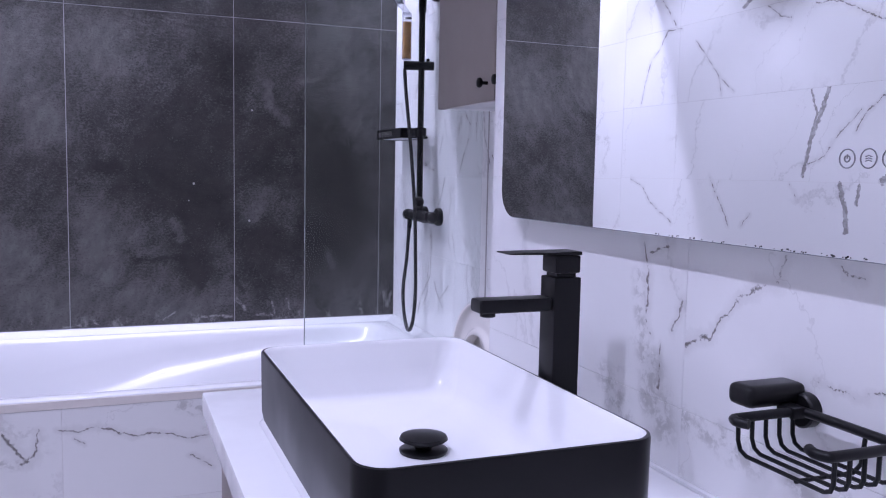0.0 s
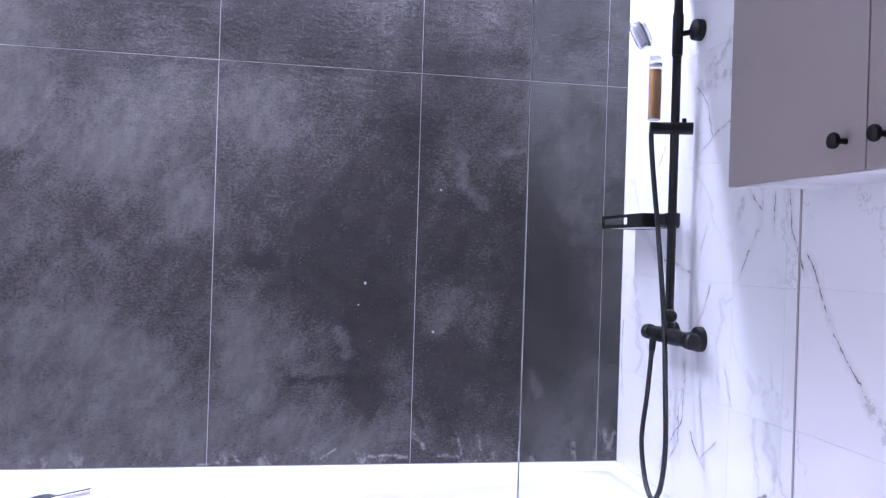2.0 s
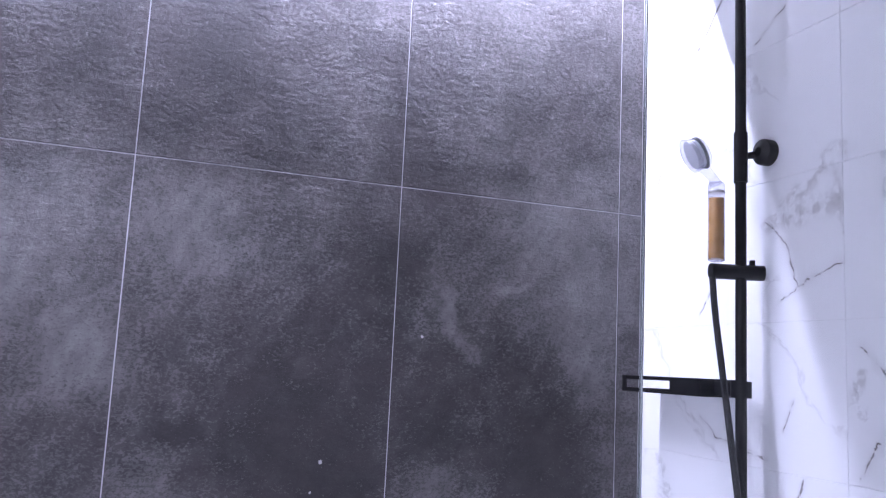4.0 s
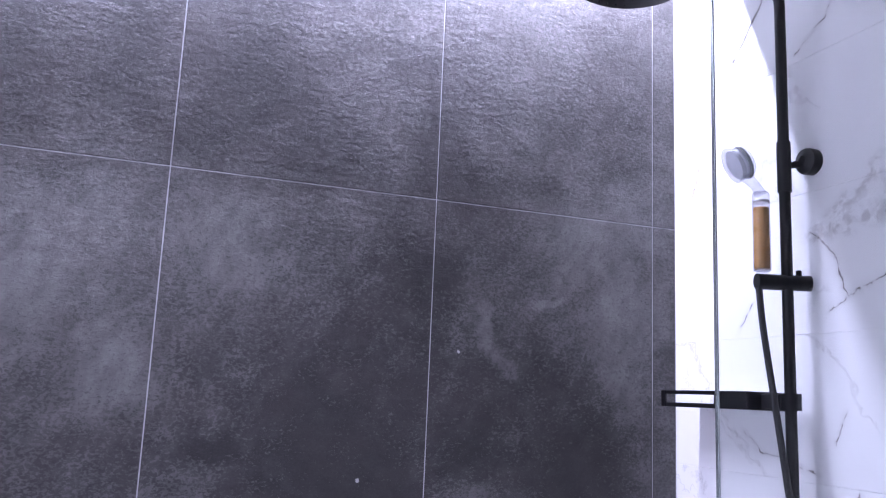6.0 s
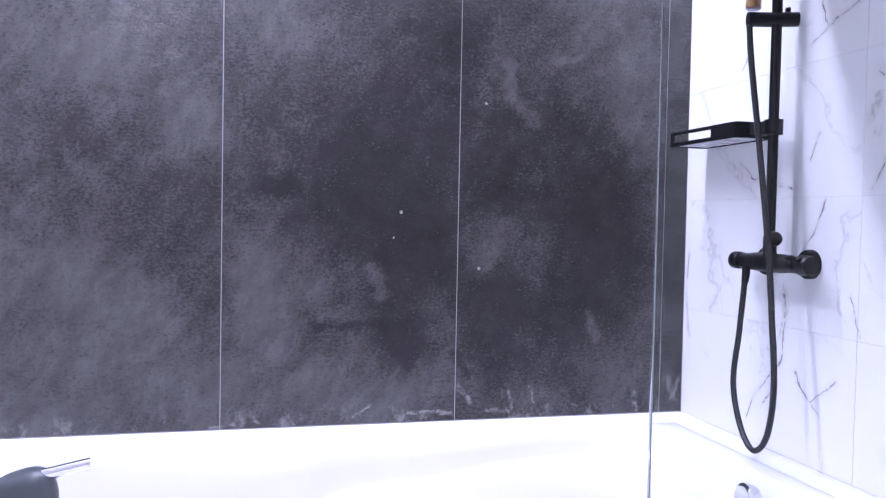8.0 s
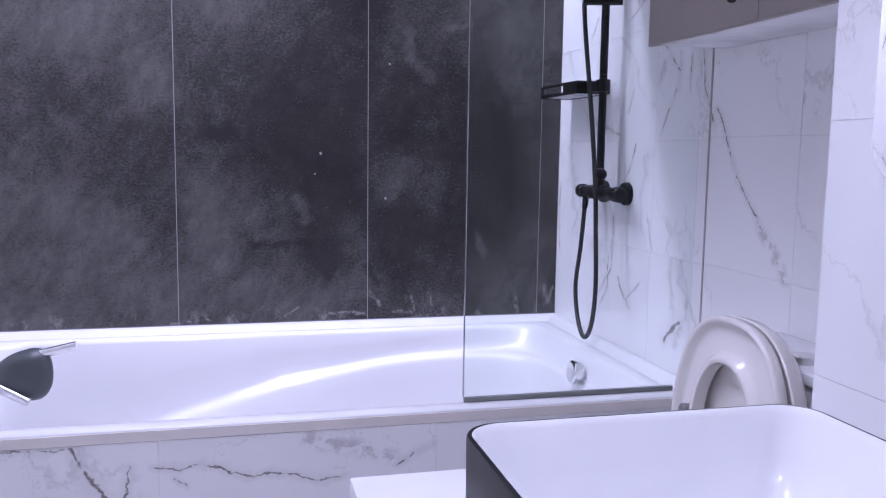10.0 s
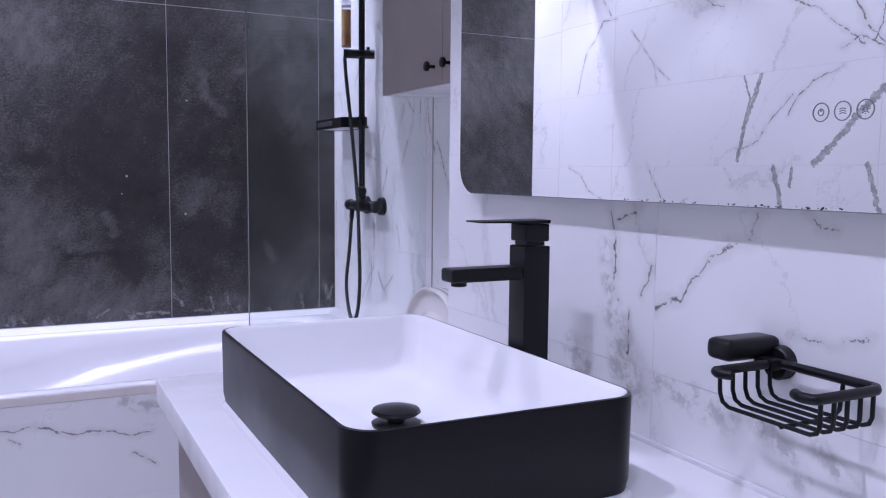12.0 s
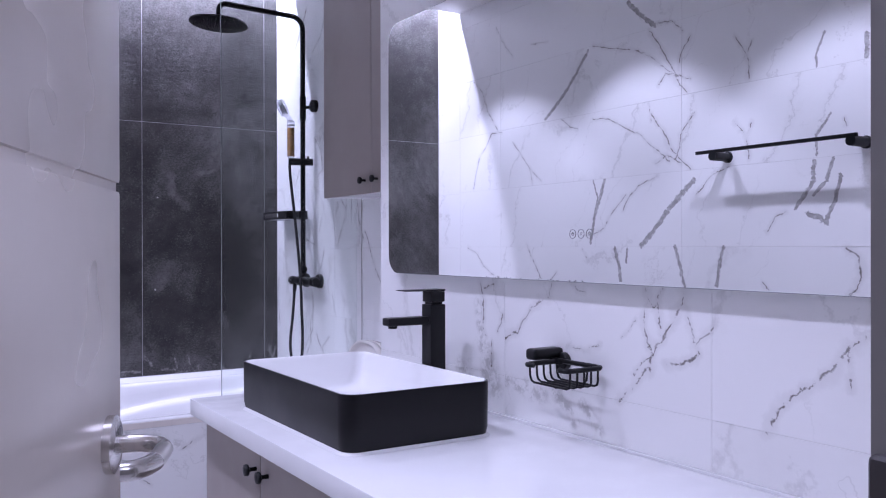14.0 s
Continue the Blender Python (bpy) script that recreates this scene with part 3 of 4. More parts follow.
def lathe(profile, sides=32, axis="z"):
    """A turned body from (radius, height) pairs, about the z axis or another."""
    bm = bmesh.new()
    rings = []
    for r, h in profile:
        ring = []
        for s in range(sides):
            a = 2 * math.pi * s / sides
            c = (r * math.cos(a), r * math.sin(a), h)
            if axis == "x":
                c = (h, r * math.cos(a), r * math.sin(a))
            if axis == "y":
                c = (r * math.cos(a), h, r * math.sin(a))
            ring.append(bm.verts.new(c))
        rings.append(ring)
    for a, b in zip(rings, rings[1:]):
        for s in range(sides):
            bm.faces.new((a[s], a[(s + 1) % sides], b[(s + 1) % sides], b[s]))
    bm.faces.new(list(reversed(rings[0])))
    bm.faces.new(rings[-1])
    return bm


def round_rect(cx, cy, hx, hy, r, z, per=8):
    """Points of a rounded rectangle at height z, anticlockwise."""
    out = []
    for qx, qy, a0 in ((1, 1, 0), (-1, 1, 90), (-1, -1, 180), (1, -1, 270)):
        for s in range(per + 1):
            a = radians(a0 + 90 * s / per)
            out.append(Vector((cx + qx * (hx - r) + r * math.cos(a), cy + qy * (hy - r) + r * math.sin(a), z)))
    return out


def loft(loops, close_first=False, close_last=False):
    bm = bmesh.new()
    rings = [[bm.verts.new(p) for p in loop] for loop in loops]
    n = len(rings[0])
    for a, b in zip(rings, rings[1:]):
        for s in range(n):
            bm.faces.new((a[s], a[(s + 1) % n], b[(s + 1) % n], b[s]))
    if close_first:
        bm.faces.new(list(reversed(rings[0])))
    if close_last:
        bm.faces.new(rings[-1])
    return bm


def moved(bm, m):
    bmesh.ops.transform(bm, matrix=m, verts=bm.verts)
    return bm


# ---- structure ----
def structure(name, bm, mat, label, category):
    return tagged(finish(name, bm, mat), label, category, kind="structure")


wall_north = structure("wall_north", box((WEST - 0.13, NORTH + 0.0012, 0), (EAST + 0.13, NORTH + 0.13, 3.0)), DARK_GROUT, "bath wall clad in large dark slate-look tiles", "wall")
wall_east = structure("wall_east", box((EAST + 0.0012, NICHE, 0), (EAST + 0.13, NORTH + 0.008, 3.0)), GROUT, "shower and toilet wall clad in white veined marble tiles", "wall")
wall_vanity = structure("wall_vanity", box((MIRROR_WALL + 0.0012, SOUTH - 0.12, 0), (EAST + 0.13, NICHE - 0.001, 3.0)), GROUT, "thick vanity wall clad in white marble tiles", "wall")
wall_west = structure("wall_west", box((WEST - 0.13, SOUTH - 0.12, 0), (WEST - 0.0012, NORTH + 0.008, 3.0)), GROUT, "long wall clad in white veined marble tiles", "wall")
DOOR_L, DOOR_R, DOOR_H = -0.105, 0.512, 2.06
bm = box((WEST - 0.008, SOUTH - 0.12, 0), (DOOR_L, SOUTH, 3.0))
add_box(bm, (DOOR_R, SOUTH - 0.12, 0), (MIRROR_WALL + 0.008, SOUTH, 3.0))
add_box(bm, (DOOR_L, SOUTH - 0.12, DOOR_H), (DOOR_R, SOUTH, 3.0))
wall_south = structure("wall_south", bm, PLASTER, "plain light wall with the doorway", "wall")
structure("floor", box((-1.2, -2.6, -0.1), (1.75, NORTH + 0.13, 0.0)), FLOOR_TILE, "pale grey bathroom floor", "floor")
bm = box((WEST - 0.13, SOUTH - 0.12, CEIL), (EAST + 0.13, SLOT_Y, CEIL + 0.06))
add_box(bm, (WEST - 0.13, SLOT_Y - 0.02, CEIL + 0.06), (EAST + 0.13, SLOT_Y, SLOT_Z))
add_box(bm, (WEST - 0.13, SLOT_Y - 0.02, SLOT_Z), (EAST + 0.13, NORTH + 0.13, SLOT_Z + 0.05))
structure("ceiling", bm, PLASTER, "white ceiling with a light slot along the dark wall", "ceiling")
# hallway outside the door
bm = box((-1.2, -2.6, 0), (-1.1, SOUTH - 0.12, 2.5))
add_box(bm, (1.6, -2.6, 0), (1.75, SOUTH - 0.12, 2.5))
add_box(bm, (-1.1, -2.6, 0), (1.6, -2.5, 2.5))
add_box(bm, (-1.1, SOUTH - 0.17, 0), (WEST - 0.13, SOUTH - 0.125, 2.5))
structure("wall_hall", bm, HALL_PAINT, "plain hallway walls outside the bathroom", "wall")
structure("ceiling_hall", box((-1.2, -2.6, 2.5), (1.75, SOUTH - 0.125, 2.55)), HALL_PAINT, "plain hallway ceiling", "ceiling")

# door lining
bm = box((DOOR_R - 0.015, SOUTH - 0.135, 0), (DOOR_R + 0.002, SOUTH, DOOR_H - 0.002), 0.002)
lining = thing("door_frame", "taupe lacquered door frame around the open doorway", "door frame", (0, 0, 0), kind="structure")
part("jamb", bm, FRAME_PAINT, lining)
part("jamb", box((DOOR_L - 0.002, SOUTH - 0.135, 0), (DOOR_L + 0.015, SOUTH, DOOR_H - 0.002), 0.002), FRAME_PAINT, lining)
part("head", box((DOOR_L + 0.016, SOUTH - 0.135, DOOR_H - 0.017), (DOOR_R - 0.016, SOUTH, DOOR_H + 0.002), 0.002), FRAME_PAINT, lining)
part("strike_box", box((DOOR_R - 0.030, SOUTH - 0.10, 0.93), (DOOR_R - 0.0155, SOUTH - 0.006, 1.105), 0.006, 3), DARK_PLASTIC, lining, "dark grey plastic strike box")
part("strike_lip", box((DOOR_R - 0.019, SOUTH - 0.095, 1.105), (DOOR_R - 0.0155, SOUTH - 0.03, 1.13), 0.001), DARK_PLASTIC, lining, "dark strike lip")


# ---- the bath ----
def superloop(x0, x1, y0, y1, z, power, count=72):
    """A rounded loop."""
    cx, cy, hx, hy = (x0 + x1) / 2, (y0 + y1) / 2, (x1 - x0) / 2, (y1 - y0) / 2
    out = []
    for k in range(count):
        a = 2 * math.pi * k / count
        c, s = math.cos(a), math.sin(a)
        out.append(Vector((cx + hx * math.copysign(abs(c) ** (2 / power), c), cy + hy * math.copysign(abs(s) ** (2 / power), s), z)))
    return out


def bathtub():
    t = thing("bathtub", "white acrylic built-in bathtub with a moulded armrest", "bathtub", (0, 0, 0))
    bx0, bx1, by0, by1 = WEST + 0.002, EAST - 0.002, BATH_Y, NORTH - 0.004
    mid, depth = (by0 + by1) / 2, -0.40

    def ledge(p):
        """Depth of the armrest's crest: shallow at the tap end, sinking along the back towards the headrest."""
        s = min(max((1.50 - p.x) / 1.40, 0.0), 1.0)
        back = min(max((p.y - mid) / 0.22, 0.0), 1.0)
        return -0.075 - 0.27 * s ** 2.8 * back * back * (3 - 2 * back)
    # insets at the west, east, front and back, then share of the ledge's depth, share of the way on to the floor, and roundness
    lip = [(0.004, 0.004, 0.004, 0.004, -0.025, 60), (0.001, 0.001, 0.001, 0.001, -0.003, 60), (0.003, 0.003, 0.003, 0.003, 0, 60), (0.06, 0.085, 0.052, 0.050, 0, 18),
           (0.066, 0.092, 0.058, 0.056, -0.002, 15), (0.074, 0.100, 0.064, 0.063, -0.008, 13), (0.080, 0.106, 0.068, 0.068, -0.017, 12)]
    wall = [(0.090, 0.114, 0.073, 0.073, 0.45, 0, 10), (0.100, 0.120, 0.077, 0.078, 0.75, 0, 8), (0.108, 0.125, 0.080, 0.082, 0.92, 0, 7), (0.114, 0.128, 0.083, 0.086, 0.98, 0, 6.5),
            (0.124, 0.132, 0.087, 0.096, 1.02, 0, 6), (0.134, 0.136, 0.090, 0.110, 1.05, 0, 5.6), (0.142, 0.139, 0.093, 0.120, 1.09, 0.01, 5.4), (0.150, 0.142, 0.096, 0.126, 1.12, 0.04, 5.2),
            (0.185, 0.150, 0.104, 0.134, 1.12, 0.20, 4.6), (0.240, 0.165, 0.118, 0.148, 1.12, 0.48, 4.2), (0.310, 0.190, 0.140, 0.170, 1.12, 0.78, 3.8), (0.380, 0.225, 0.175, 0.205, 1.12, 0.94, 3.5), (0.50, 0.31, 0.28, 0.30, 1.12, 1.0, 3.2)]
    loops = [superloop(bx0 + w, bx1 - e, by0 + f, by1 - b, RIM + z, p, 120) for w, e, f, b, z, p in lip]
    for w, e, f, b, share, on, p in wall:
        loop = superloop(bx0 + w, bx1 - e, by0 + f, by1 - b, 0, p, 120)
        for v in loop:
            crest = max(ledge(v) * share, depth + 0.02)
            v.z = RIM + crest + (depth - crest) * on
        loops.append(loop)
    part("tub_shell", loft(loops, False, True), ACRYLIC, t, angle=60)
    # overflow knob on the sloping end
    knob = lathe([(0.030, -0.01), (0.034, 0.006), (0.034, 0.016), (0.029, 0.020), (0.026, 0.0205)], 28, "x")
    part("overflow_knob", moved(knob, pose(1.458, 3.20, 0.554, 0, 186, 0)), CHROME, t, "round chrome overflow knob")
    return t


bathtub()


def fillet(points, a, b, along):
    """A three-cornered strip from a to b along an axis."""
    bm = bmesh.new()
    ends = []
    for u in (a, b):
        ends.append([bm.verts.new((u, p[0], p[1]) if along == "x" else (p[0], u, p[1])) for p in points])
    n = len(points)
    for k in range(n):
        bm.faces.new((ends[0][k], ends[0][(k + 1) % n], ends[1][(k + 1) % n], ends[1][k]))
    bm.faces.new(list(reversed(ends[0])))
    bm.faces.new(ends[1])
    return bm


structure("trim_bath_back", fillet([(NORTH + 0.004, RIM - 0.002), (NORTH - 0.046, RIM + 0.0006), (NORTH - 0.040, RIM + 0.004), (NORTH - 0.012, 0.616), (NORTH + 0.004, 0.619)], WEST, EAST - 0.002, "x"), ACRYLIC, "white sealing trim behind the bathtub", "trim")
structure("trim_bath_end", fillet([(EAST + 0.004, RIM - 0.002), (EAST - 0.046, RIM + 0.0006), (EAST - 0.040, RIM + 0.004), (EAST - 0.012, 0.616), (EAST + 0.004, 0.619)], BATH_Y + 0.01, NORTH - 0.002, "y"), ACRYLIC, "white sealing trim at the end of the bathtub", "trim")
wall_bath = structure("wall_bath_panel", box((WEST, BATH_Y + 0.0012, 0), (EAST, BATH_Y + 0.06, 0.572)), GROUT, "bath front clad in white marble tiles", "wall")
structure("trim_bath_front", box((WEST, BATH_Y - 0.002, 0.5735), (EAST, BATH_Y + 0.003, 0.596), 0.001), BEIGE_TRIM, "narrow beige trim along the bathtub front", "trim")


structure("trim_bath_corner", box((EAST - 0.002, BATH_Y + 0.002, 0.62), (EAST + 0.003, BATH_Y + 0.008, CEIL - 0.002), 0.001), CORNER_TRIM, "slim grey tile trim between shower and toilet niche", "trim")


def headrest():
    t = thing("bath_headrest", "slate-grey bath headrest with chrome rods inside the tub", "headrest", (-0.108, 3.46, 0.520))
    loops = []
    for y, grow in ((0.036, 0.30), (0.034, 0.62), (0.026, 0.86), (0.010, 0.99), (-0.008, 1.0), (-0.026, 0.90), (-0.037, 0.68), (-0.041, 0.34)):
        ring = []
        for k in range(40):
            a = 2 * math.pi * k / 40
            u = math.copysign(abs(math.cos(a)) ** 0.80, math.cos(a))
            w = math.copysign(abs(math.sin(a)) ** 0.85, math.sin(a))
            ring.append(Vector((0.038 + 0.077 * u * grow, y, 0.034 + 0.004 * u + 0.082 * w * (0.84 + 0.22 * u) * grow)))
        loops.append(ring)
    part("pad", loft(loops, True, True), HEADREST, t, angle=60)
    part("chrome_rod", tube([(0.060, -0.004, 0.090), (0.10, -0.006, 0.096), (0.180, -0.010, 0.114)], 0.0125, 14), CHROME, t, "short chrome rod")
    part("chrome_lever", tube([(-0.012, -0.040, 0.010), (0.024, -0.050, -0.008), (0.062, -0.058, -0.026)], [0.013, 0.013, 0.012], 14), CHROME, t, "chrome lever")


headrest()


def glass_screen():
    t = thing("shower_screen", "frameless clear glass bath screen standing on the tub rim", "shower screen", (0, 0, 0))
    pane = part("pane", box((1.0195, 2.834, 0.612), (EAST - 0.001, 2.840, 2.30), 0.001), GLASS, t, smooth=False)
    pane.visible_shadow = False
    part("polished_edge", box((1.0165, 2.834, 0.613), (1.0193, 2.840, 2.299), 0.0005), EDGE, t, "polished glass edge")
    part("bottom_seal", box((1.0195, 2.831, 0.6005), (EAST - 0.042, 2.843, 0.612), 0.002), SEAL, t, "grey bottom seal")


glass_screen()


# ---- shower ----
def shower_column():
    bx, by = 1.545, 3.280
    t = thing("shower_column", "matt black shower column with rain head and hand shower", "shower", (0, 0, 0))
    bend = [(bx, by, 1.07), (bx, by, 1.4), (bx, by, 1.9), (bx, by, 2.235)]
    for k in range(1, 8):
        a = radians(90 * k / 8)
        bend.append((bx - 0.055 * (1 - math.cos(a)), by, 2.235 + 0.055 * math.sin(a)))
    bend += [(bx - 0.055, by, 2.290), (bx - 0.37, by - 0.03, 2.290)]
    for k in range(1, 7):
        a = radians(90 * k / 6)
        bend.append((bx - 0.37 - 0.035 * math.sin(a), by - 0.033, 2.290 - 0.035 * (1 - math.cos(a))))
    bend.append((bx - 0.405, by - 0.033, 2.222))
    part("riser_pipe", tube(bend, 0.0115, 16), BLACK, t)
    part("sleeve", tube([(bx, by, 1.815), (bx, by, 1.925)], 0.0145, 18), BLACK, t)
    head = lathe([(0.016, 0.026), (0.02, 0.012), (0.05, 0.008), (0.118, 0.005), (0.125, 0.002), (0.125, -0.004), (0.120, -0.007), (0.01, -0.007)], 48)
    hd = part("rain_head", moved(head, pose(bx - 0.405, by - 0.033, 2.200, 0, 4, 0)), BLACK, t)
    noz = bmesh.new()
    for ring in range(1, 6):
        for k in range(ring * 7):
            a = 2 * math.pi * k / (ring * 7)
            r = 0.021 * ring
            add_tube(noz, [(bx - 0.405 + r * math.cos(a), by - 0.033 + r * math.sin(a), 2.1955), (bx - 0.405 + r * math.cos(a), by - 0.033 + r * math.sin(a), 2.189)], 0.0022, 5)
    tagged(part("nozzles", moved(noz, Matrix.Identity(4)), RUBBER, hd, "small rubber nozzles", smooth=False), kind="stuff")
    # wall bracket
    part("bracket_arm", tube([(bx, by, 1.872), (bx + 0.03, by - 0.012, 1.878), (EAST - 0.006, by - 0.024, 1.882)], 0.0075, 12), BLACK, t)
    ros = lathe([(0.010, -0.03), (0.014, -0.027), (0.027, -0.022), (0.0285, -0.018), (0.0285, 0.0)], 28, "x")
    part("bracket_rose", moved(ros, pose(EAST, by - 0.024, 1.882)), BLACK, t)
    # slider with hand shower
    part("slider", tube([(1.482, 3.298, 1.622), (1.544, 3.280, 1.622), (1.588, 3.262, 1.622)], [0.0165, 0.0165, 0.0165], 20), BLACK, t)
    part("slider_button", tube([(1.566, 3.270, 1.634), (1.566, 3.270, 1.648)], 0.006, 12), BLACK, t)
    hs = part("hand_shower", lathe([(0.010, 0.0), (0.0135, 0.004), (0.0135, 0.008)], 20), CLEAR, t, "clear plastic hand shower with an amber bead handle")
    hs.location, hs.scale = (1.489, 3.288, 1.640), (1.2, 1.2, 1.0)
    part("bead_handle", lathe([(0.0125, 0.006), (0.0132, 0.010), (0.0132, 0.132), (0.0125, 0.136)], 24), AMBER, hs, "amber mineral beads")
    part("handle_shell", lathe([(0.0145, 0.003), (0.0148, 0.006), (0.0148, 0.165), (0.012, 0.17)], 24), CLEAR, hs).visible_shadow = False
    part("handle_ring", lathe([(0.0138, 0.146), (0.0142, 0.147), (0.0142, 0.151), (0.0138, 0.152)], 24), SATIN, hs)
    part("neck", tube([(0, 0, 0.165), (-0.006, 0.004, 0.182), (-0.02, 0.014, 0.205)], [0.011, 0.009, 0.012], 14), CLEAR, hs).visible_shadow = False
    face = lathe([(0.012, -0.020), (0.030, -0.018), (0.034, -0.014), (0.034, 0.006), (0.038, 0.008), (0.038, 0.013), (0.033, 0.015)], 36)
    turn = Vector((-0.82, 0.36, -0.38)).normalized().to_track_quat("Z", "Y").to_matrix().to_4x4()
    part("spray_head", moved(face, Matrix.Translation((-0.030, 0.020, 0.232)) @ turn), CLEAR, hs).visible_shadow = False
    plate = lathe([(0.008, -0.012), (0.031, -0.011), (0.031, -0.002), (0.0285, 0.0), (0.031, 0.002), (0.031, 0.008), (0.008, 0.009)], 32)
    part("spray_plate", moved(plate, Matrix.Translation((-0.030, 0.020, 0.232)) @ turn), TRAY, hs, "pale spray plate")
    rim = lathe([(0.0345, -0.011), (0.0355, -0.010), (0.0355, -0.007), (0.0345, -0.006)], 36)
    part("spray_ring", moved(rim, Matrix.Translation((-0.030, 0.020, 0.232)) @ turn), SEAL, hs, "dark grey seal ring")
    # shelf
    sh = part("shelf_rim", shelf_rim(), BLACK, t, "black shower shelf with a white slotted tray")
    tray = box((1.495, 3.351, 1.363), (1.592, 3.639, 1.367), 0.001, 1)
    part("tray", tray, TRAY, sh, smooth=False)
    for k in range(6):
        y0 = 3.372 + k * 0.044
        part("tray_rib", box((1.505, y0, 1.3605), (1.582, y0 + 0.02, 1.3628), 0.0006, 1), TRAY, sh, smooth=False)
    # mixer
    mix = part("mixer_body", lathe([(0.014, -0.105), (0.0185, -0.100), (0.0195, -0.06), (0.0215, -0.055), (0.0215, 0.055), (0.0195, 0.06), (0.0185, 0.100), (0.014, 0.105)], 24, "y"), BLACK, t)
    mix.location = (bx, by, 1.070)
    part("temperature_knob", lathe([(0.018, -0.108), (0.022, -0.112), (0.022, -0.138), (0.019, -0.143)], 24, "y"), BLACK, mix)
    part("flow_knob", lathe([(0.018, 0.108), (0.021, 0.112), (0.021, 0.132), (0.018, 0.137)], 24, "y"), BLACK, mix)
    part("knob_lever", tube([(-0.004, -0.06, 0.012), (-0.016, -0.10, 0.016), (-0.020, -0.135, 0.012)], [0.005, 0.006, 0.005], 10), BLACK, mix)
    for dy in (-0.075, 0.075):
        r = lathe([(0.012, -0.045), (0.013, -0.02), (0.031, -0.016), (0.033, -0.012), (0.033, 0.0)], 28, "x")
        part("inlet_rose", moved(r, pose(EAST - bx, dy, 0.0)), BLACK, mix)
    part("diverter_ball", lathe([(0.004, -0.020), (0.012, -0.018), (0.017, -0.010), (0.018, 0.0), (0.016, 0.010), (0.010, 0.017), (0.003, 0.019)], 20, "x"), BLACK, mix).location = (-0.014, -0.032, 0.055)
    part("diverter_stem", tube([(0, 0, 0.0), (0, 0, 0.06)], 0.015, 18), BLACK, mix)
    part("hose_outlet", tube([(-0.012, 0.068, -0.012), (-0.014, 0.07, -0.05)], [0.010, 0.0085], 14), BLACK, mix)
    hose = smooth_path([(1.484, 3.294, 1.610), (1.490, 3.290, 1.52), (1.505, 3.268, 1.31), (1.512, 3.238, 1.10), (1.508, 3.212, 0.95), (1.503, 3.190, 0.80), (1.500, 3.205, 0.69), (1.500, 3.252, 0.645), (1.504, 3.310, 0.685), (1.512, 3.356, 0.78), (1.525, 3.358, 0.90), (1.531, 3.350, 1.025)], 8)
    part("hose", tube(hose, 0.0068, 10), RUBBER, t, "black flexible shower hose")
    return t


def shelf_rim():
    """A hollow rim with a window in its front."""
    x0, x1, y0, y1, z0, z1 = 1.489, 1.598, 3.345, 3.645, 1.360, 1.398
    w = 0.005
    bm = box((x1 - w, y0, z0), (x1, y1, z0 + 0.009), 0.001, 1)
    add_box(bm, (x0 + w, y1 - w, z0), (x1 - w, y1, z0 + 0.009), 0.001, 1)
    add_box(bm, (x0 + w, y0, z0), (x1 - w, y0 + w, z1), 0.001, 1)
    # the front, with the window near its far end
    add_box(bm, (x0, y0, z0), (x0 + w, y0 + 0.105, z1), 0.001, 1)
    add_box(bm, (x0, y1 - 0.018, z0), (x0 + w, y1, z1), 0.001, 1)
    add_box(bm, (x0, y0 + 0.105, z0), (x0 + w, y1 - 0.018, z0 + 0.010), 0.001, 1)
    add_box(bm, (x0, y0 + 0.105, z1 - 0.009), (x0 + w, y1 - 0.018, z1), 0.001, 1)
    # clamp on the pipe
    add_tube(bm, [(1.545, 3.280, z0 + 0.002), (1.545, 3.280, z1 - 0.002)], 0.021, 20)
    add_box(bm, (1.527, 3.290, z0 + 0.004), (1.563, y0 + 0.004, z1 - 0.004), 0.002, 1)
    return bm


shower_column()


# ---- toilet niche ----
def knob_bm():
    return lathe([(0.005, 0.0), (0.0045, -0.012), (0.006, -0.016), (0.0125, -0.019), (0.0135, -0.023), (0.012, -0.027), (0.004, -0.029)], 20, "x")


def wall_cabinet():
    y0, y1, z0, z1, face = 1.935, 2.738, 1.422, 2.46, 1.404
    t = thing("wall_cabinet", "taupe two-door wall cabinet hung above the toilet", "cabinet", (0, 0, 0))
    part("body", box((face + 0.020, y0 + 0.001, z0 + 0.004), (EAST - 0.002, y1 - 0.001, z1), 0.001), COUNTER, t, "white cabinet body")
    seam = 2.333
    for a, b, ky in ((seam + 0.0015, y1, 2.380), (y0, seam - 0.0015, 2.286)):
        d = part("door", box((face, a, z0), (face + 0.018, b, z1), 0.0015), TAUPE, t)
        k = part("knob", knob_bm(), BLACK, d, "round black knob")
        k.location = (face, ky, 1.470)
    return t


wall_cabinet()


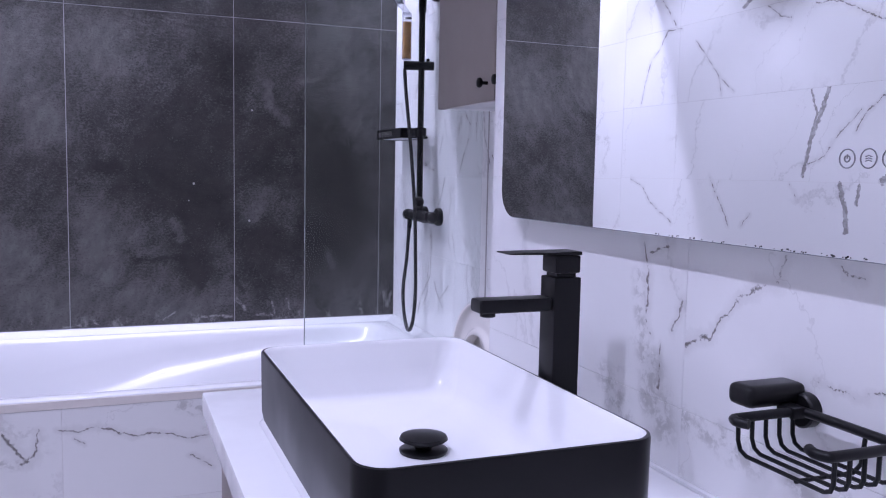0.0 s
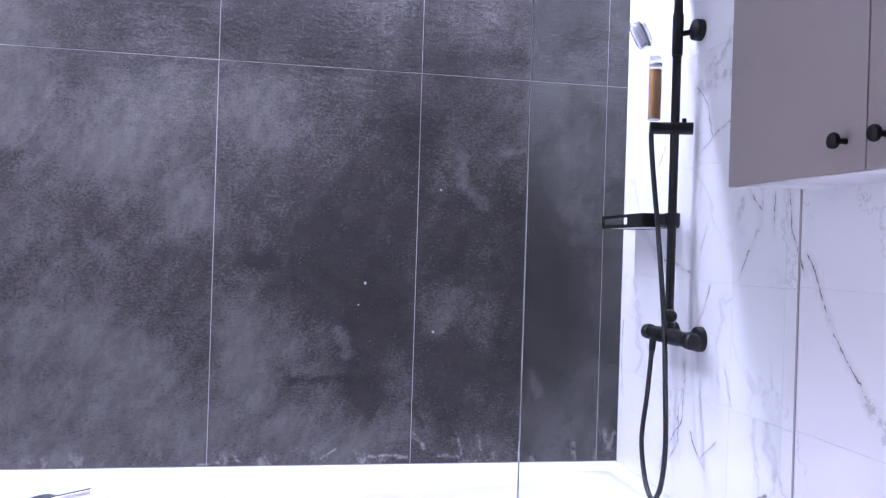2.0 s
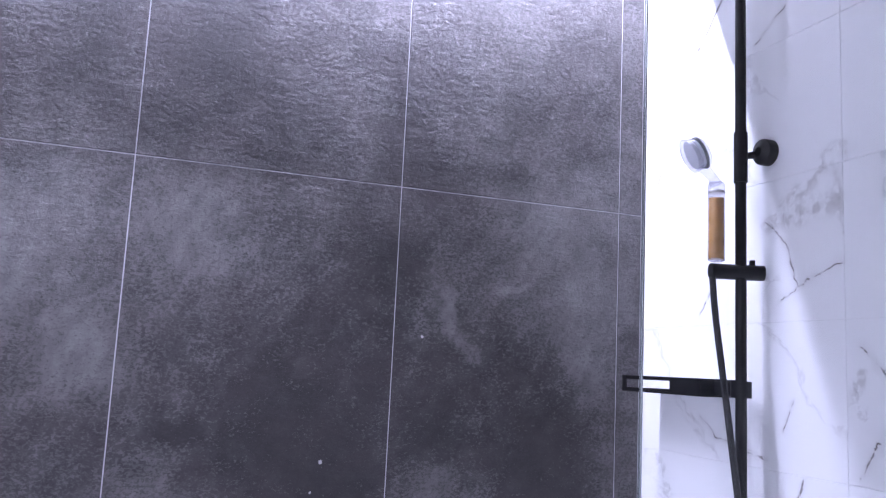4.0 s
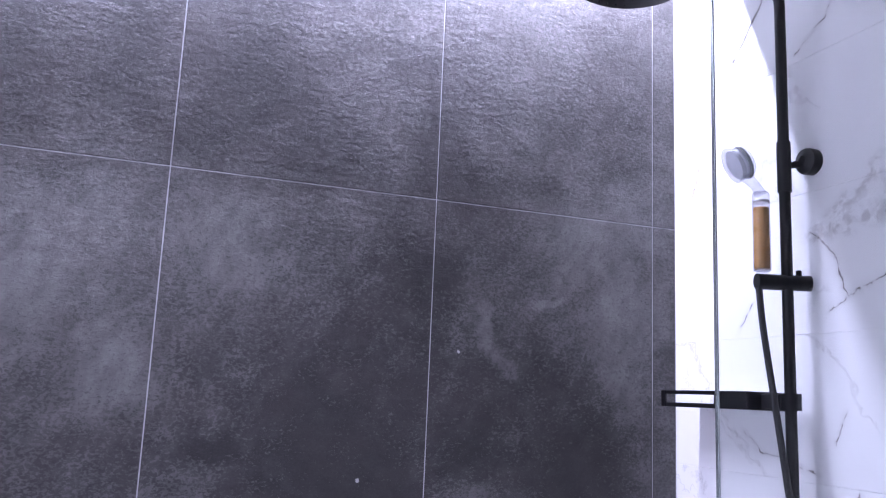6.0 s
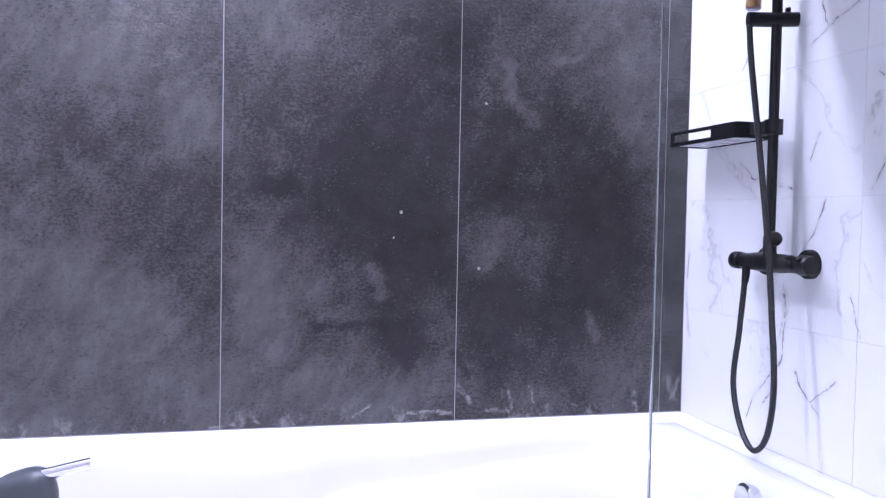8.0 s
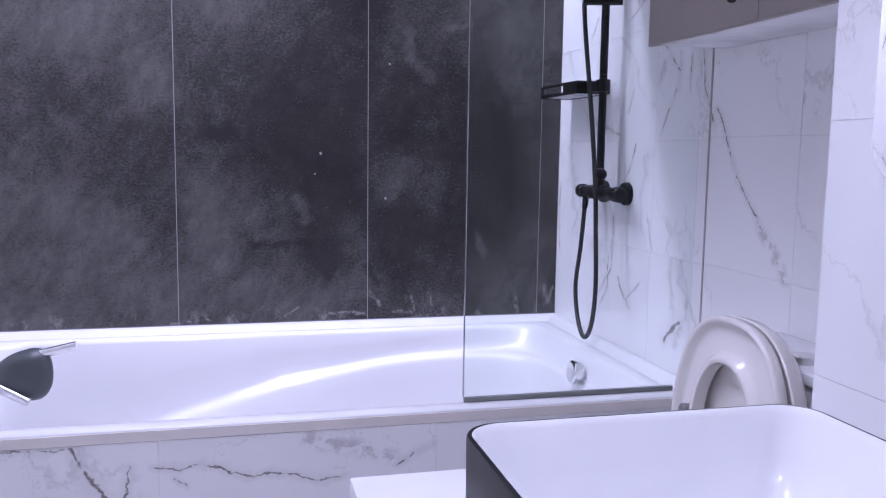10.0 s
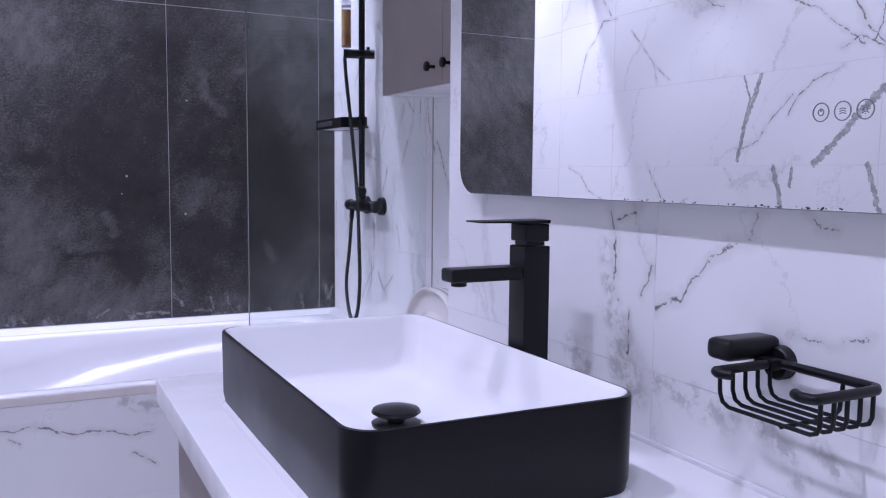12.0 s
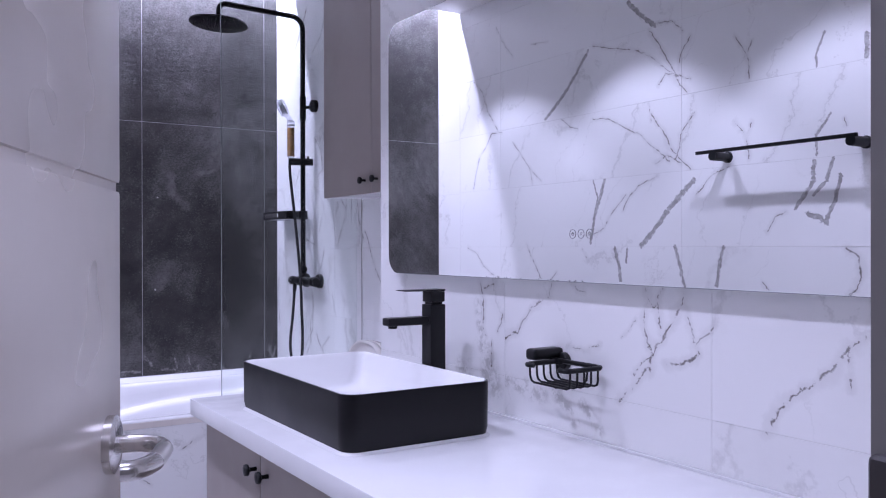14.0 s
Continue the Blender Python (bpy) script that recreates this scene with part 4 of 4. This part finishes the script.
def toilet():
    cy = 2.285
    t = thing("toilet", "ivory close-coupled toilet with its seat and lid raised", "toilet", (0, 0, 0))
    # pan
    loops = []
    for z, x0, x1, hy in ((0.0, 1.13, 1.44, 0.105), (0.06, 1.12, 1.45, 0.105), (0.16, 1.08, 1.45, 0.11), (0.28, 1.00, 1.46, 0.15), (0.36, 0.955, 1.46, 0.178), (0.395, 0.95, 1.46, 0.182), (0.40, 0.957, 1.455, 0.176)):
        loops.append(superloop(x0, x1, cy - hy, cy + hy, z, 2.6, 40))
    for z, ins in ((0.40, 0.04), (0.38, 0.05), (0.26, 0.10)):
        loops.append(superloop(0.955 + ins, 1.40 - ins * 0.4, cy - 0.178 + ins, cy + 0.178 - ins, z, 2.3, 40))
    part("pan", loft(loops, True, True), CERAMIC, t)
    part("cistern", box((1.438, cy - 0.185, 0.40), (EAST - 0.004, cy + 0.185, 0.800), 0.022, 4), CERAMIC, t)
    part("cistern_lid", box((1.430, cy - 0.192, 0.801), (EAST - 0.003, cy + 0.192, 0.826), 0.010, 3), CERAMIC, t)
    part("flush_button", moved(lathe([(0.028, 0.0), (0.028, 0.010), (0.024, 0.013), (0.004, 0.013)], 28), pose(1.470, cy - 0.045, 0.826)), CHROME, t, "round chrome flush button")
    # raised lid and seat, built flat and tilted up about the hinge
    hinge = pose(1.372, cy, 0.425, 0, 91, 0)
    lid = loft([superloop(i - 0.474, -i, i - 0.169, 0.169 - i, z, 2.5, 48) for i, z in ((0.05, 0.010), (0.016, 0.008), (0.006, 0.001), (0.002, 0.0), (0.0, 0.003), (0.003, 0.022), (0.012, 0.036), (0.030, 0.043), (0.08, 0.046))], True, True)
    part("lid", moved(lid, hinge @ pose(0, 0, -0.006)), IVORY, t)
    outer = [superloop(i - 0.474, -i * 0.5, i - 0.169, 0.169 - i, z, 2.5, 48) for i, z in ((0.004, 0.010), (0.0, 0.003), (0.0, -0.008), (0.003, -0.013), (0.008, -0.013), (0.012, -0.008), (0.016, -0.001), (0.024, 0.002), (0.046, 0.002))]
    inner = [superloop(-0.390 - i, -0.080 + i * 0.5, -0.092 - i, 0.092 + i, z, 2.3, 48) for i, z in ((0.024, 0.001), (0.018, -0.004), (0.012, -0.013), (0.006, -0.016), (0.001, -0.014), (0.0, -0.006), (0.001, 0.012))]
    part("seat", moved(loft(outer + inner + [outer[0]]), hinge @ pose(0, 0, -0.034, 0, 2, 0)), IVORY, t, angle=60)
    stop = lathe([(0.012, 0.0), (0.012, -0.016), (0.009, -0.019), (0.002, -0.019)], 16)
    for dy in (-0.125, 0.125):
        part("seat_buffer", moved(stop.copy(), hinge @ pose(0, 0, -0.034, 0, 2, 0) @ pose(-0.27, dy, 0.003)), SEAL, t, "small grey rubber buffer")
    for dy in (-0.07, 0.07):
        part("hinge", tube([(1.372, cy + dy - 0.02, 0.412), (1.372, cy + dy + 0.02, 0.412)], 0.012, 14), CHROME, t)
    return t


toilet()


# ---- vanity ----
def vanity_unit(y0, y1, seam, knobs):
    t = thing("vanity_unit", "taupe vanity base unit with black knobs under the white top", "cabinet", (0, 0, 0), group="vanity base units")
    part("carcass", box((0.672, y0, 0.08), (MIRROR_WALL - 0.004, y1, 0.786), 0.001), TAUPE, t)
    part("plinth", box((0.70, y0, 0.0), (MIRROR_WALL - 0.004, y1, 0.0795)), TAUPE, t)
    for (a, b), ky in zip(((seam + 0.0015, y1 - 0.0015), (y0 + 0.0015, seam - 0.0015)), knobs):
        d = part("door", box((0.652, a, 0.10), (0.670, b, 0.772), 0.0015), TAUPE, t)
        k = part("knob", knob_bm(), BLACK, d, "round black knob")
        k.location = (0.652, ky, 0.735)
    return t


vanity_unit(1.03, 1.82, 1.425, (1.452, 1.378))
vanity_unit(0.24, 1.027, 0.633, (0.660, 0.606))
vanity_unit(SOUTH + 0.004, 0.237, 0.10, (0.125, 0.075))
tagged(finish("countertop", box((0.625, SOUTH + 0.002, 0.788), (MIRROR_WALL - 0.001, 1.873, TOP), 0.003, 2), COUNTER, smooth=True), "thick white solid-surface vanity countertop", "countertop")
tagged(finish("counter_seal", box((MIRROR_WALL - 0.009, SOUTH + 0.004, TOP - 0.001), (MIRROR_WALL + 0.002, NICHE - 0.002, TOP + 0.006), 0.003), ACRYLIC, smooth=True), "white silicone joint behind the countertop", "seal", kind="structure")


def basin():
    cx, cy, hx, hy, z0, z1 = 0.868, 1.385, 0.174, 0.300, TOP, 0.947
    t = thing("vessel_basin", "rectangular vessel basin, matt black outside and white inside", "basin", (0, 0, 0))
    outer = [round_rect(cx, cy, hx - 0.012, hy - 0.012, 0.030, z0 + 0.001), round_rect(cx, cy, hx - 0.004, hy - 0.004, 0.034, z0 + 0.006),
             round_rect(cx, cy, hx - 0.001, hy - 0.001, 0.036, z0 + 0.02), round_rect(cx, cy, hx, hy, 0.037, z1 - 0.004),
             round_rect(cx, cy, hx - 0.001, hy - 0.001, 0.036, z1 - 0.0005), round_rect(cx, cy, hx - 0.0045, hy - 0.0045, 0.034, z1)]
    part("outer_shell", loft(outer, True), BLACK_GLAZE, t)
    steps = ((0.0045, 0.034, z1), (0.006, 0.033, z1 - 0.001), (0.009, 0.032, z1 - 0.006), (0.016, 0.036, z1 - 0.045), (0.026, 0.044, z1 - 0.078), (0.040, 0.05, z1 - 0.090), (0.06, 0.05, z1 - 0.094), (0.12, 0.03, z1 - 0.098), (0.15, 0.014, z1 - 0.101))
    part("bowl", loft([round_rect(cx, cy, hx - i, hy - i, r, z) for i, r, z in steps], False, True), CERAMIC, t, "white glazed inside")
    part("base_seal", loft([round_rect(cx, cy, hx + 0.003, hy + 0.003, 0.04, TOP + 0.0004), round_rect(cx, cy, hx + 0.001, hy + 0.001, 0.038, TOP + 0.003), round_rect(cx, cy, hx - 0.006, hy - 0.006, 0.034, TOP + 0.0065)], True, True), ACRYLIC, t, "white silicone bead under the basin")
    w = part("waste", lathe([(0.033, 0.0), (0.034, 0.004), (0.028, 0.006), (0.012, 0.006), (0.012, 0.015), (0.030, 0.016), (0.034, 0.019), (0.032, 0.023), (0.018, 0.026), (0.003, 0.027)], 32), BLACK, t, "black pop-up waste")
    w.location = (0.876, 1.400, z1 - 0.1005)
    return t


basin()


def basin_tap():
    x0, x1, y0, y1 = 1.049, 1.091, 1.353, 1.395
    t = thing("basin_tap", "tall square matt black basin mixer tap", "tap", (0, 0, 0))
    part("base", box((x0 - 0.003, y0 - 0.003, TOP), (x1 + 0.003, y1 + 0.003, TOP + 0.006), 0.002), BLACK, t)
    part("column", box((x0, y0, TOP + 0.006), (x1, y1, 1.090), 0.0025), BLACK, t)
    part("spout", box((0.938, y0 + 0.003, 1.043), (x0 - 0.0005, y1 - 0.003, 1.062), 0.005, 3), BLACK, t)
    part("aerator", moved(lathe([(0.011, 0.0), (0.011, -0.006), (0.009, -0.007)], 20), pose(0.957, (y0 + y1) / 2, 1.0435)), BLACK, t)
    part("neck", box((x0 + 0.006, y0 + 0.006, 1.0905), (x1 - 0.006, y1 - 0.006, 1.0955)), BLACK, t)
    part("cap", box((x0 + 0.001, y0 + 0.001, 1.096), (x1 - 0.001, y1 - 0.001, 1.121), 0.003), BLACK, t)
    bm = box((0.978, y0, 1.1215), (x1, y1, 1.1265), 0.001)
    for v in bm.verts:
        if v.co.x < 1.0:
            v.co.z += 0.002 if v.co.z < 1.124 else -0.001
    part("lever", bm, BLACK, t, "flat black lever")
    return t


basin_tap()


def soap_basket():
    t = thing("soap_basket", "black wire soap basket on a wall mount", "soap dish", (0, 0, 0))
    part("mount_arm", box((1.098, 1.020, 0.990), (MIRROR_WALL - 0.001, 1.056, 1.014), 0.0095, 4), BLACK, t)
    part("mount_rose", moved(lathe([(0.017, -0.014), (0.019, -0.012), (0.019, 0.0)], 24, "x"), pose(MIRROR_WALL, 1.018, 0.985)), BLACK, t)
    x0, x1, y0, y1, z = 1.062, 1.158, 0.884, 1.008, 0.988
    path = [(x0 + 0.006, y1 - 0.022, z), (x0 + 0.001, y1 - 0.012, z), (x0 + 0.004, y1 - 0.003, z), (x0 + 0.014, y1, z), (x1 - 0.016, y1, z), (x1 - 0.005, y1 - 0.004, z), (x1, y1 - 0.016, z),
            (x1, y0 + 0.016, z), (x1 - 0.005, y0 + 0.004, z), (x1 - 0.016, y0, z), (x0 + 0.014, y0, z), (x0 + 0.004, y0 + 0.003, z), (x0 + 0.001, y0 + 0.013, z), (x0 + 0.006, y0 + 0.024, z)]
    part("rim", tube(smooth_path(path, 5), 0.0052, 12), BLACK, t)
    part("rim_link", box((1.140, 1.000, 0.982), (1.158, 1.026, 0.994), 0.002), BLACK, t)
    for k in range(5):
        x = x0 + 0.012 + k * (x1 - x0 - 0.024) / 4
        d = 0.036
        pts = [(x, y0, z), (x, y0, z - d + 0.010), (x, y0 + 0.003, z - d + 0.003), (x, y0 + 0.010, z - d), (x, y1 - 0.014, z - d), (x, y1 - 0.005, z - d + 0.004), (x, y1 - 0.001, z - d + 0.013), (x, y1, z)]
        part("wire", tube(pts, 0.0023, 8), BLACK, t)
    part("cross_wire", tube([(x0 + 0.010, (y0 + y1) / 2 - 0.02, z - 0.0375), (x1 - 0.014, (y0 + y1) / 2 - 0.02, z - 0.0375), (x1 - 0.004, (y0 + y1) / 2 - 0.02, z - 0.030), (x1, (y0 + y1) / 2 - 0.02, z)], 0.0023, 8), BLACK, t)
    return t


soap_basket()


def led_mirror():
    y0, y1, z0, z1, x = 0.140, 1.740, 1.155, 1.852, 1.148
    t = thing("led_mirror", "large rounded wall mirror with touch buttons", "mirror", (0, 0, 0))
    cy, cz, hy, hz = (y0 + y1) / 2, (z0 + z1) / 2, (y1 - y0) / 2, (z1 - z0) / 2

    def loop(inset, depth, r=0.05):
        return [Vector((depth, p.x, p.y)) for p in round_rect(cy, cz, hy - inset, hz - inset, r, 0, 12)]
    part("backing", loft([loop(0.0, x + 0.006), loop(0.0, x + 0.022), loop(0.012, x + 0.024), loop(0.012, MIRROR_WALL - 0.001)], True, True), MIRROR_EDGE, t, "grey mirror backing")
    part("glass_edge", loft([loop(0.0012, x + 0.00002, 0.049), loop(0.0, x + 0.0012), loop(0.0, x + 0.006)]), MIRROR_EDGE, t)
    part("mirror_face", loft([loop(0.0012, x + 0.00002, 0.049), loop(0.006, x, 0.046)], False, True), SILVER, t, "silvered glass", smooth=False)
    flaws = bmesh.new()
    rng = random.Random(7)
    for k in range(44):
        fy, fz, fr = 0.93 + 0.34 * rng.random() ** 1.3, z0 + 0.0022 + 0.0016 * rng.random() ** 2, 0.0005 + 0.0009 * rng.random()
        flaws.faces.new([flaws.verts.new((x - 0.0003, fy + fr * rng.uniform(0.7, 1.4) * math.cos(a), fz + fr * rng.uniform(0.6, 1.1) * math.sin(a))) for a in (2 * math.pi * i / 8 for i in range(8))])
    tagged(part("edge_flaws", flaws, DARK_PLASTIC, t, "dark desilvered specks along the edge", smooth=False), kind="stuff")
    for by in (0.960, 0.935, 0.910):
        b = part("touch_button", tube([(0, 0.0092 * math.sin(a), 0.0092 * math.cos(a)) for a in (2 * math.pi * k / 32 for k in range(33))], 0.0006, 6), ICON, t, "etched round touch button", smooth=False)
        b.location = (x - 0.0003, by, 1.254)
        icon = bmesh.new()
        if by > 0.95:
            add_tube(icon, [(0, 0.0032 * math.sin(a), 0.0032 * math.cos(a)) for a in (radians(30 + 300 * k / 16) for k in range(17))], 0.0006, 5)
            add_tube(icon, [(0, 0, 0.0), (0, 0, 0.0042)], 0.0006, 5)
        elif by > 0.92:
            for k in (-1, 0, 1):
                add_tube(icon, [(0, -0.0035, 0.0022 * k - 0.0005), (0, 0.0, 0.0022 * k + 0.0006), (0, 0.0035, 0.0022 * k - 0.0004)], 0.0005, 5)
        else:
            add_tube(icon, [(0, 0.0022 * math.sin(a), 0.0022 * math.cos(a)) for a in (radians(360 * k / 16) for k in range(17))], 0.0005, 5)
            for k in range(8):
                a = radians(45 * k)
                add_tube(icon, [(0, 0.0034 * math.sin(a), 0.0034 * math.cos(a)), (0, 0.0048 * math.sin(a), 0.0048 * math.cos(a))], 0.0005, 5)
        part("button_icon", icon, ICON, b, smooth=False)
    return t


led_mirror()


def towel_bar():
    x = -0.200
    t = thing("towel_bar", "matt black towel rail on the marble wall", "towel rail", (0, 0, 0))
    part("rail", box((x - 0.007, 1.162, 1.570), (x + 0.007, 1.796, 1.583), 0.004, 3), BLACK, t)
    for y in (1.182, 1.718):
        part("post", tube([(WEST + 0.008, y, 1.560), (x + 0.006, y, 1.560)], 0.017, 24), BLACK, t)
        part("post_rose", moved(lathe([(0.021, 0.0), (0.021, 0.008), (0.018, 0.010)], 24, "x"), pose(WEST, y, 1.560)), BLACK, t)
    return t


towel_bar()


# ---- door ----
def door_leaf():
    ang = -23.25
    t = thing("door_1", "open grey lacquered door leaf with a steel lever handle", "door", (-0.070, -0.062, 0.0), kind="structure")
    t.rotation_euler = (0, 0, radians(ang))
    w, th, h, g = 0.615, 0.040, 2.04, 1.286
    part("leaf", box((-th, 0.0, 0.008), (-0.0035, w - 0.0005, h), 0.001), DOOR_PAINT, t)
    part("panel", box((-0.0085, 0.0, 0.008), (0.0, w, g - 0.004), 0.003), DOOR_PAINT, t)
    part("panel", box((-0.0085, 0.0, g + 0.004), (0.0, w, h), 0.003), DOOR_PAINT, t)
    y = w - 0.055
    part("lock_plate", box((-0.030, w - 0.001, 0.90), (-0.010, w + 0.0015, 1.10), 0.0005), SATIN, t, "steel lock plate")
    part("latch", box((-0.026, w, 1.037), (-0.014, w + 0.010, 1.062), 0.002), SATIN, t)
    for sx, name in ((1, "near"), (-1, "far")):
        base = 0.0 if sx > 0 else -th
        r = lathe([(0.026, 0.0), (0.026, 0.007), (0.022, 0.009), (0.011, 0.0095)], 28, "x")
        part("rose", moved(r, pose(base, y, 1.052, 0, 0, 0 if sx > 0 else 180)), SATIN, t)
        pts = [(base, y, 1.052), (base + sx * 0.024, y, 1.052)]
        for k in range(1, 9):
            a = radians(90 * k / 8)
            pts.append((base + sx * (0.024 + 0.029 * math.sin(a)), y - 0.032 * (1 - math.cos(a)), 1.052))
        pts.append((base + sx * 0.053, y - 0.058, 1.052))
        for k in range(1, 9):
            a = radians(90 * k / 8)
            pts.append((base + sx * (0.053 - 0.022 * (1 - math.cos(a))), y - 0.058 - 0.040 * math.sin(a), 1.052))
        part("lever", tube(pts, 0.0080, 16), SATIN, t, "satin steel lever")
        k = lathe([(0.024, 0.0), (0.024, 0.006), (0.021, 0.008), (0.004, 0.008)], 28, "x")
        part("key_rose", moved(k, pose(base, y, 0.955, 0, 0, 0 if sx > 0 else 180)), SATIN, t)
    for z in (0.25, 1.8):
        part("hinge", tube([(0.004, -0.004, z - 0.05), (0.004, -0.004, z + 0.05)], 0.007, 12), SATIN, t)
    return t


door_leaf()


# ---- ceiling lights ----
for lx, ly in DOWNLIGHTS:
    d = thing("downlight", "small round recessed white ceiling downlight, lit", "downlight", (lx, ly, CEIL), group="ceiling downlights")
    bm = loft([[Vector((r * math.cos(2 * math.pi * k / 32), r * math.sin(2 * math.pi * k / 32), z)) for k in range(32)] for r, z in ((0.046, 0.0), (0.045, -0.004), (0.036, -0.005), (0.033, -0.001), (0.033, 0.0))])
    part("ring", bm, PLASTER, d)
    part("lens", lathe([(0.032, 0.0), (0.032, -0.002), (0.005, -0.0025)], 32), LENS, d)
strip = thing("led_strip", "lit led strip hidden in the ceiling slot", "light strip", (0, 0, 0))
part("strip", box((WEST + 0.03, 3.596, 2.728), (EAST - 0.03, 3.624, 2.742)), LED, strip)

# ---- tiles ----
tile_cache = {}


def tile_mesh(w, h, mat, deep=0.0085):
    key = (round(w, 3), round(h, 3), mat.name)
    if key not in tile_cache:
        bm = box((-w / 2, 0, -h / 2), (w / 2, deep, h / 2), 0.0005, 1)
        me = bpy.data.meshes.new("tile")
        bm.to_mesh(me)
        bm.free()
        me.materials.append(mat)
        tile_cache[key] = me
    return tile_cache[key]


def clad(wall, mat, us, zs, place, turn, joint=0.0016):
    """Tiles between the joints us (along the wall) and zs (upward)."""
    for u0, u1 in zip(us, us[1:]):
        for z0, z1 in zip(zs, zs[1:]):
            ob = new("tile", tile_mesh(u1 - u0 - joint, z1 - z0 - joint, mat))
            ob.parent = wall
            x, y = place((u0 + u1) / 2)
            ob.matrix_basis = pose(x, y, (z0 + z1) / 2, 0, 0, turn)


rows = [0.026 + 0.3 * k for k in range(9)] + [CEIL]
clad(wall_north, SLATE, [WEST, 0.325, 0.930, 1.531, EAST], [0.62, 1.82, 2.948], lambda u: (u, NORTH), 0, 0.0028)
clad(wall_east, SHOWER_MARBLE, [BATH_Y, 3.058, NORTH], [0.62, 0.92, 1.22, 1.52, 1.82, 2.12, 2.42, 2.948], lambda u: (EAST, u), -90, 0.0009)
clad(wall_east, SHOWER_MARBLE, [NICHE + 0.002, 2.458, BATH_Y + 0.0005], rows, lambda u: (EAST, u), -90, 0.0009)
for print_mat, stretch in zip(VANITY_COLUMNS, ([SOUTH + 0.002, 0.033, 0.633], [0.633, 1.233], [1.233, NICHE])):
    clad(wall_vanity, print_mat, stretch, rows, lambda u: (MIRROR_WALL, u), -90, 0.0007)
for print_mat, band in ((WEST_MARBLE, rows[:6]), (WEST_MID, rows[5:7]), (WEST_TOP, rows[6:])):
    clad(wall_west, print_mat, [SOUTH + 0.002, 0.742, 1.942, 3.142, SLOT_Y - 0.01], band, lambda u: (WEST, u), 90, 0.0009)
clad(wall_west, WEST_MARBLE, [SLOT_Y - 0.01, NORTH], [0.62, 0.92, 1.22, 1.52, 1.82, 2.12, 2.42, 2.948], lambda u: (WEST, u), 90)
clad(wall_bath, BATH_MARBLE, [WEST, 0.342, 0.942, 1.542, EAST], [0.002, 0.29, 0.573], lambda u: (u, BATH_Y), 0, 0.0009)
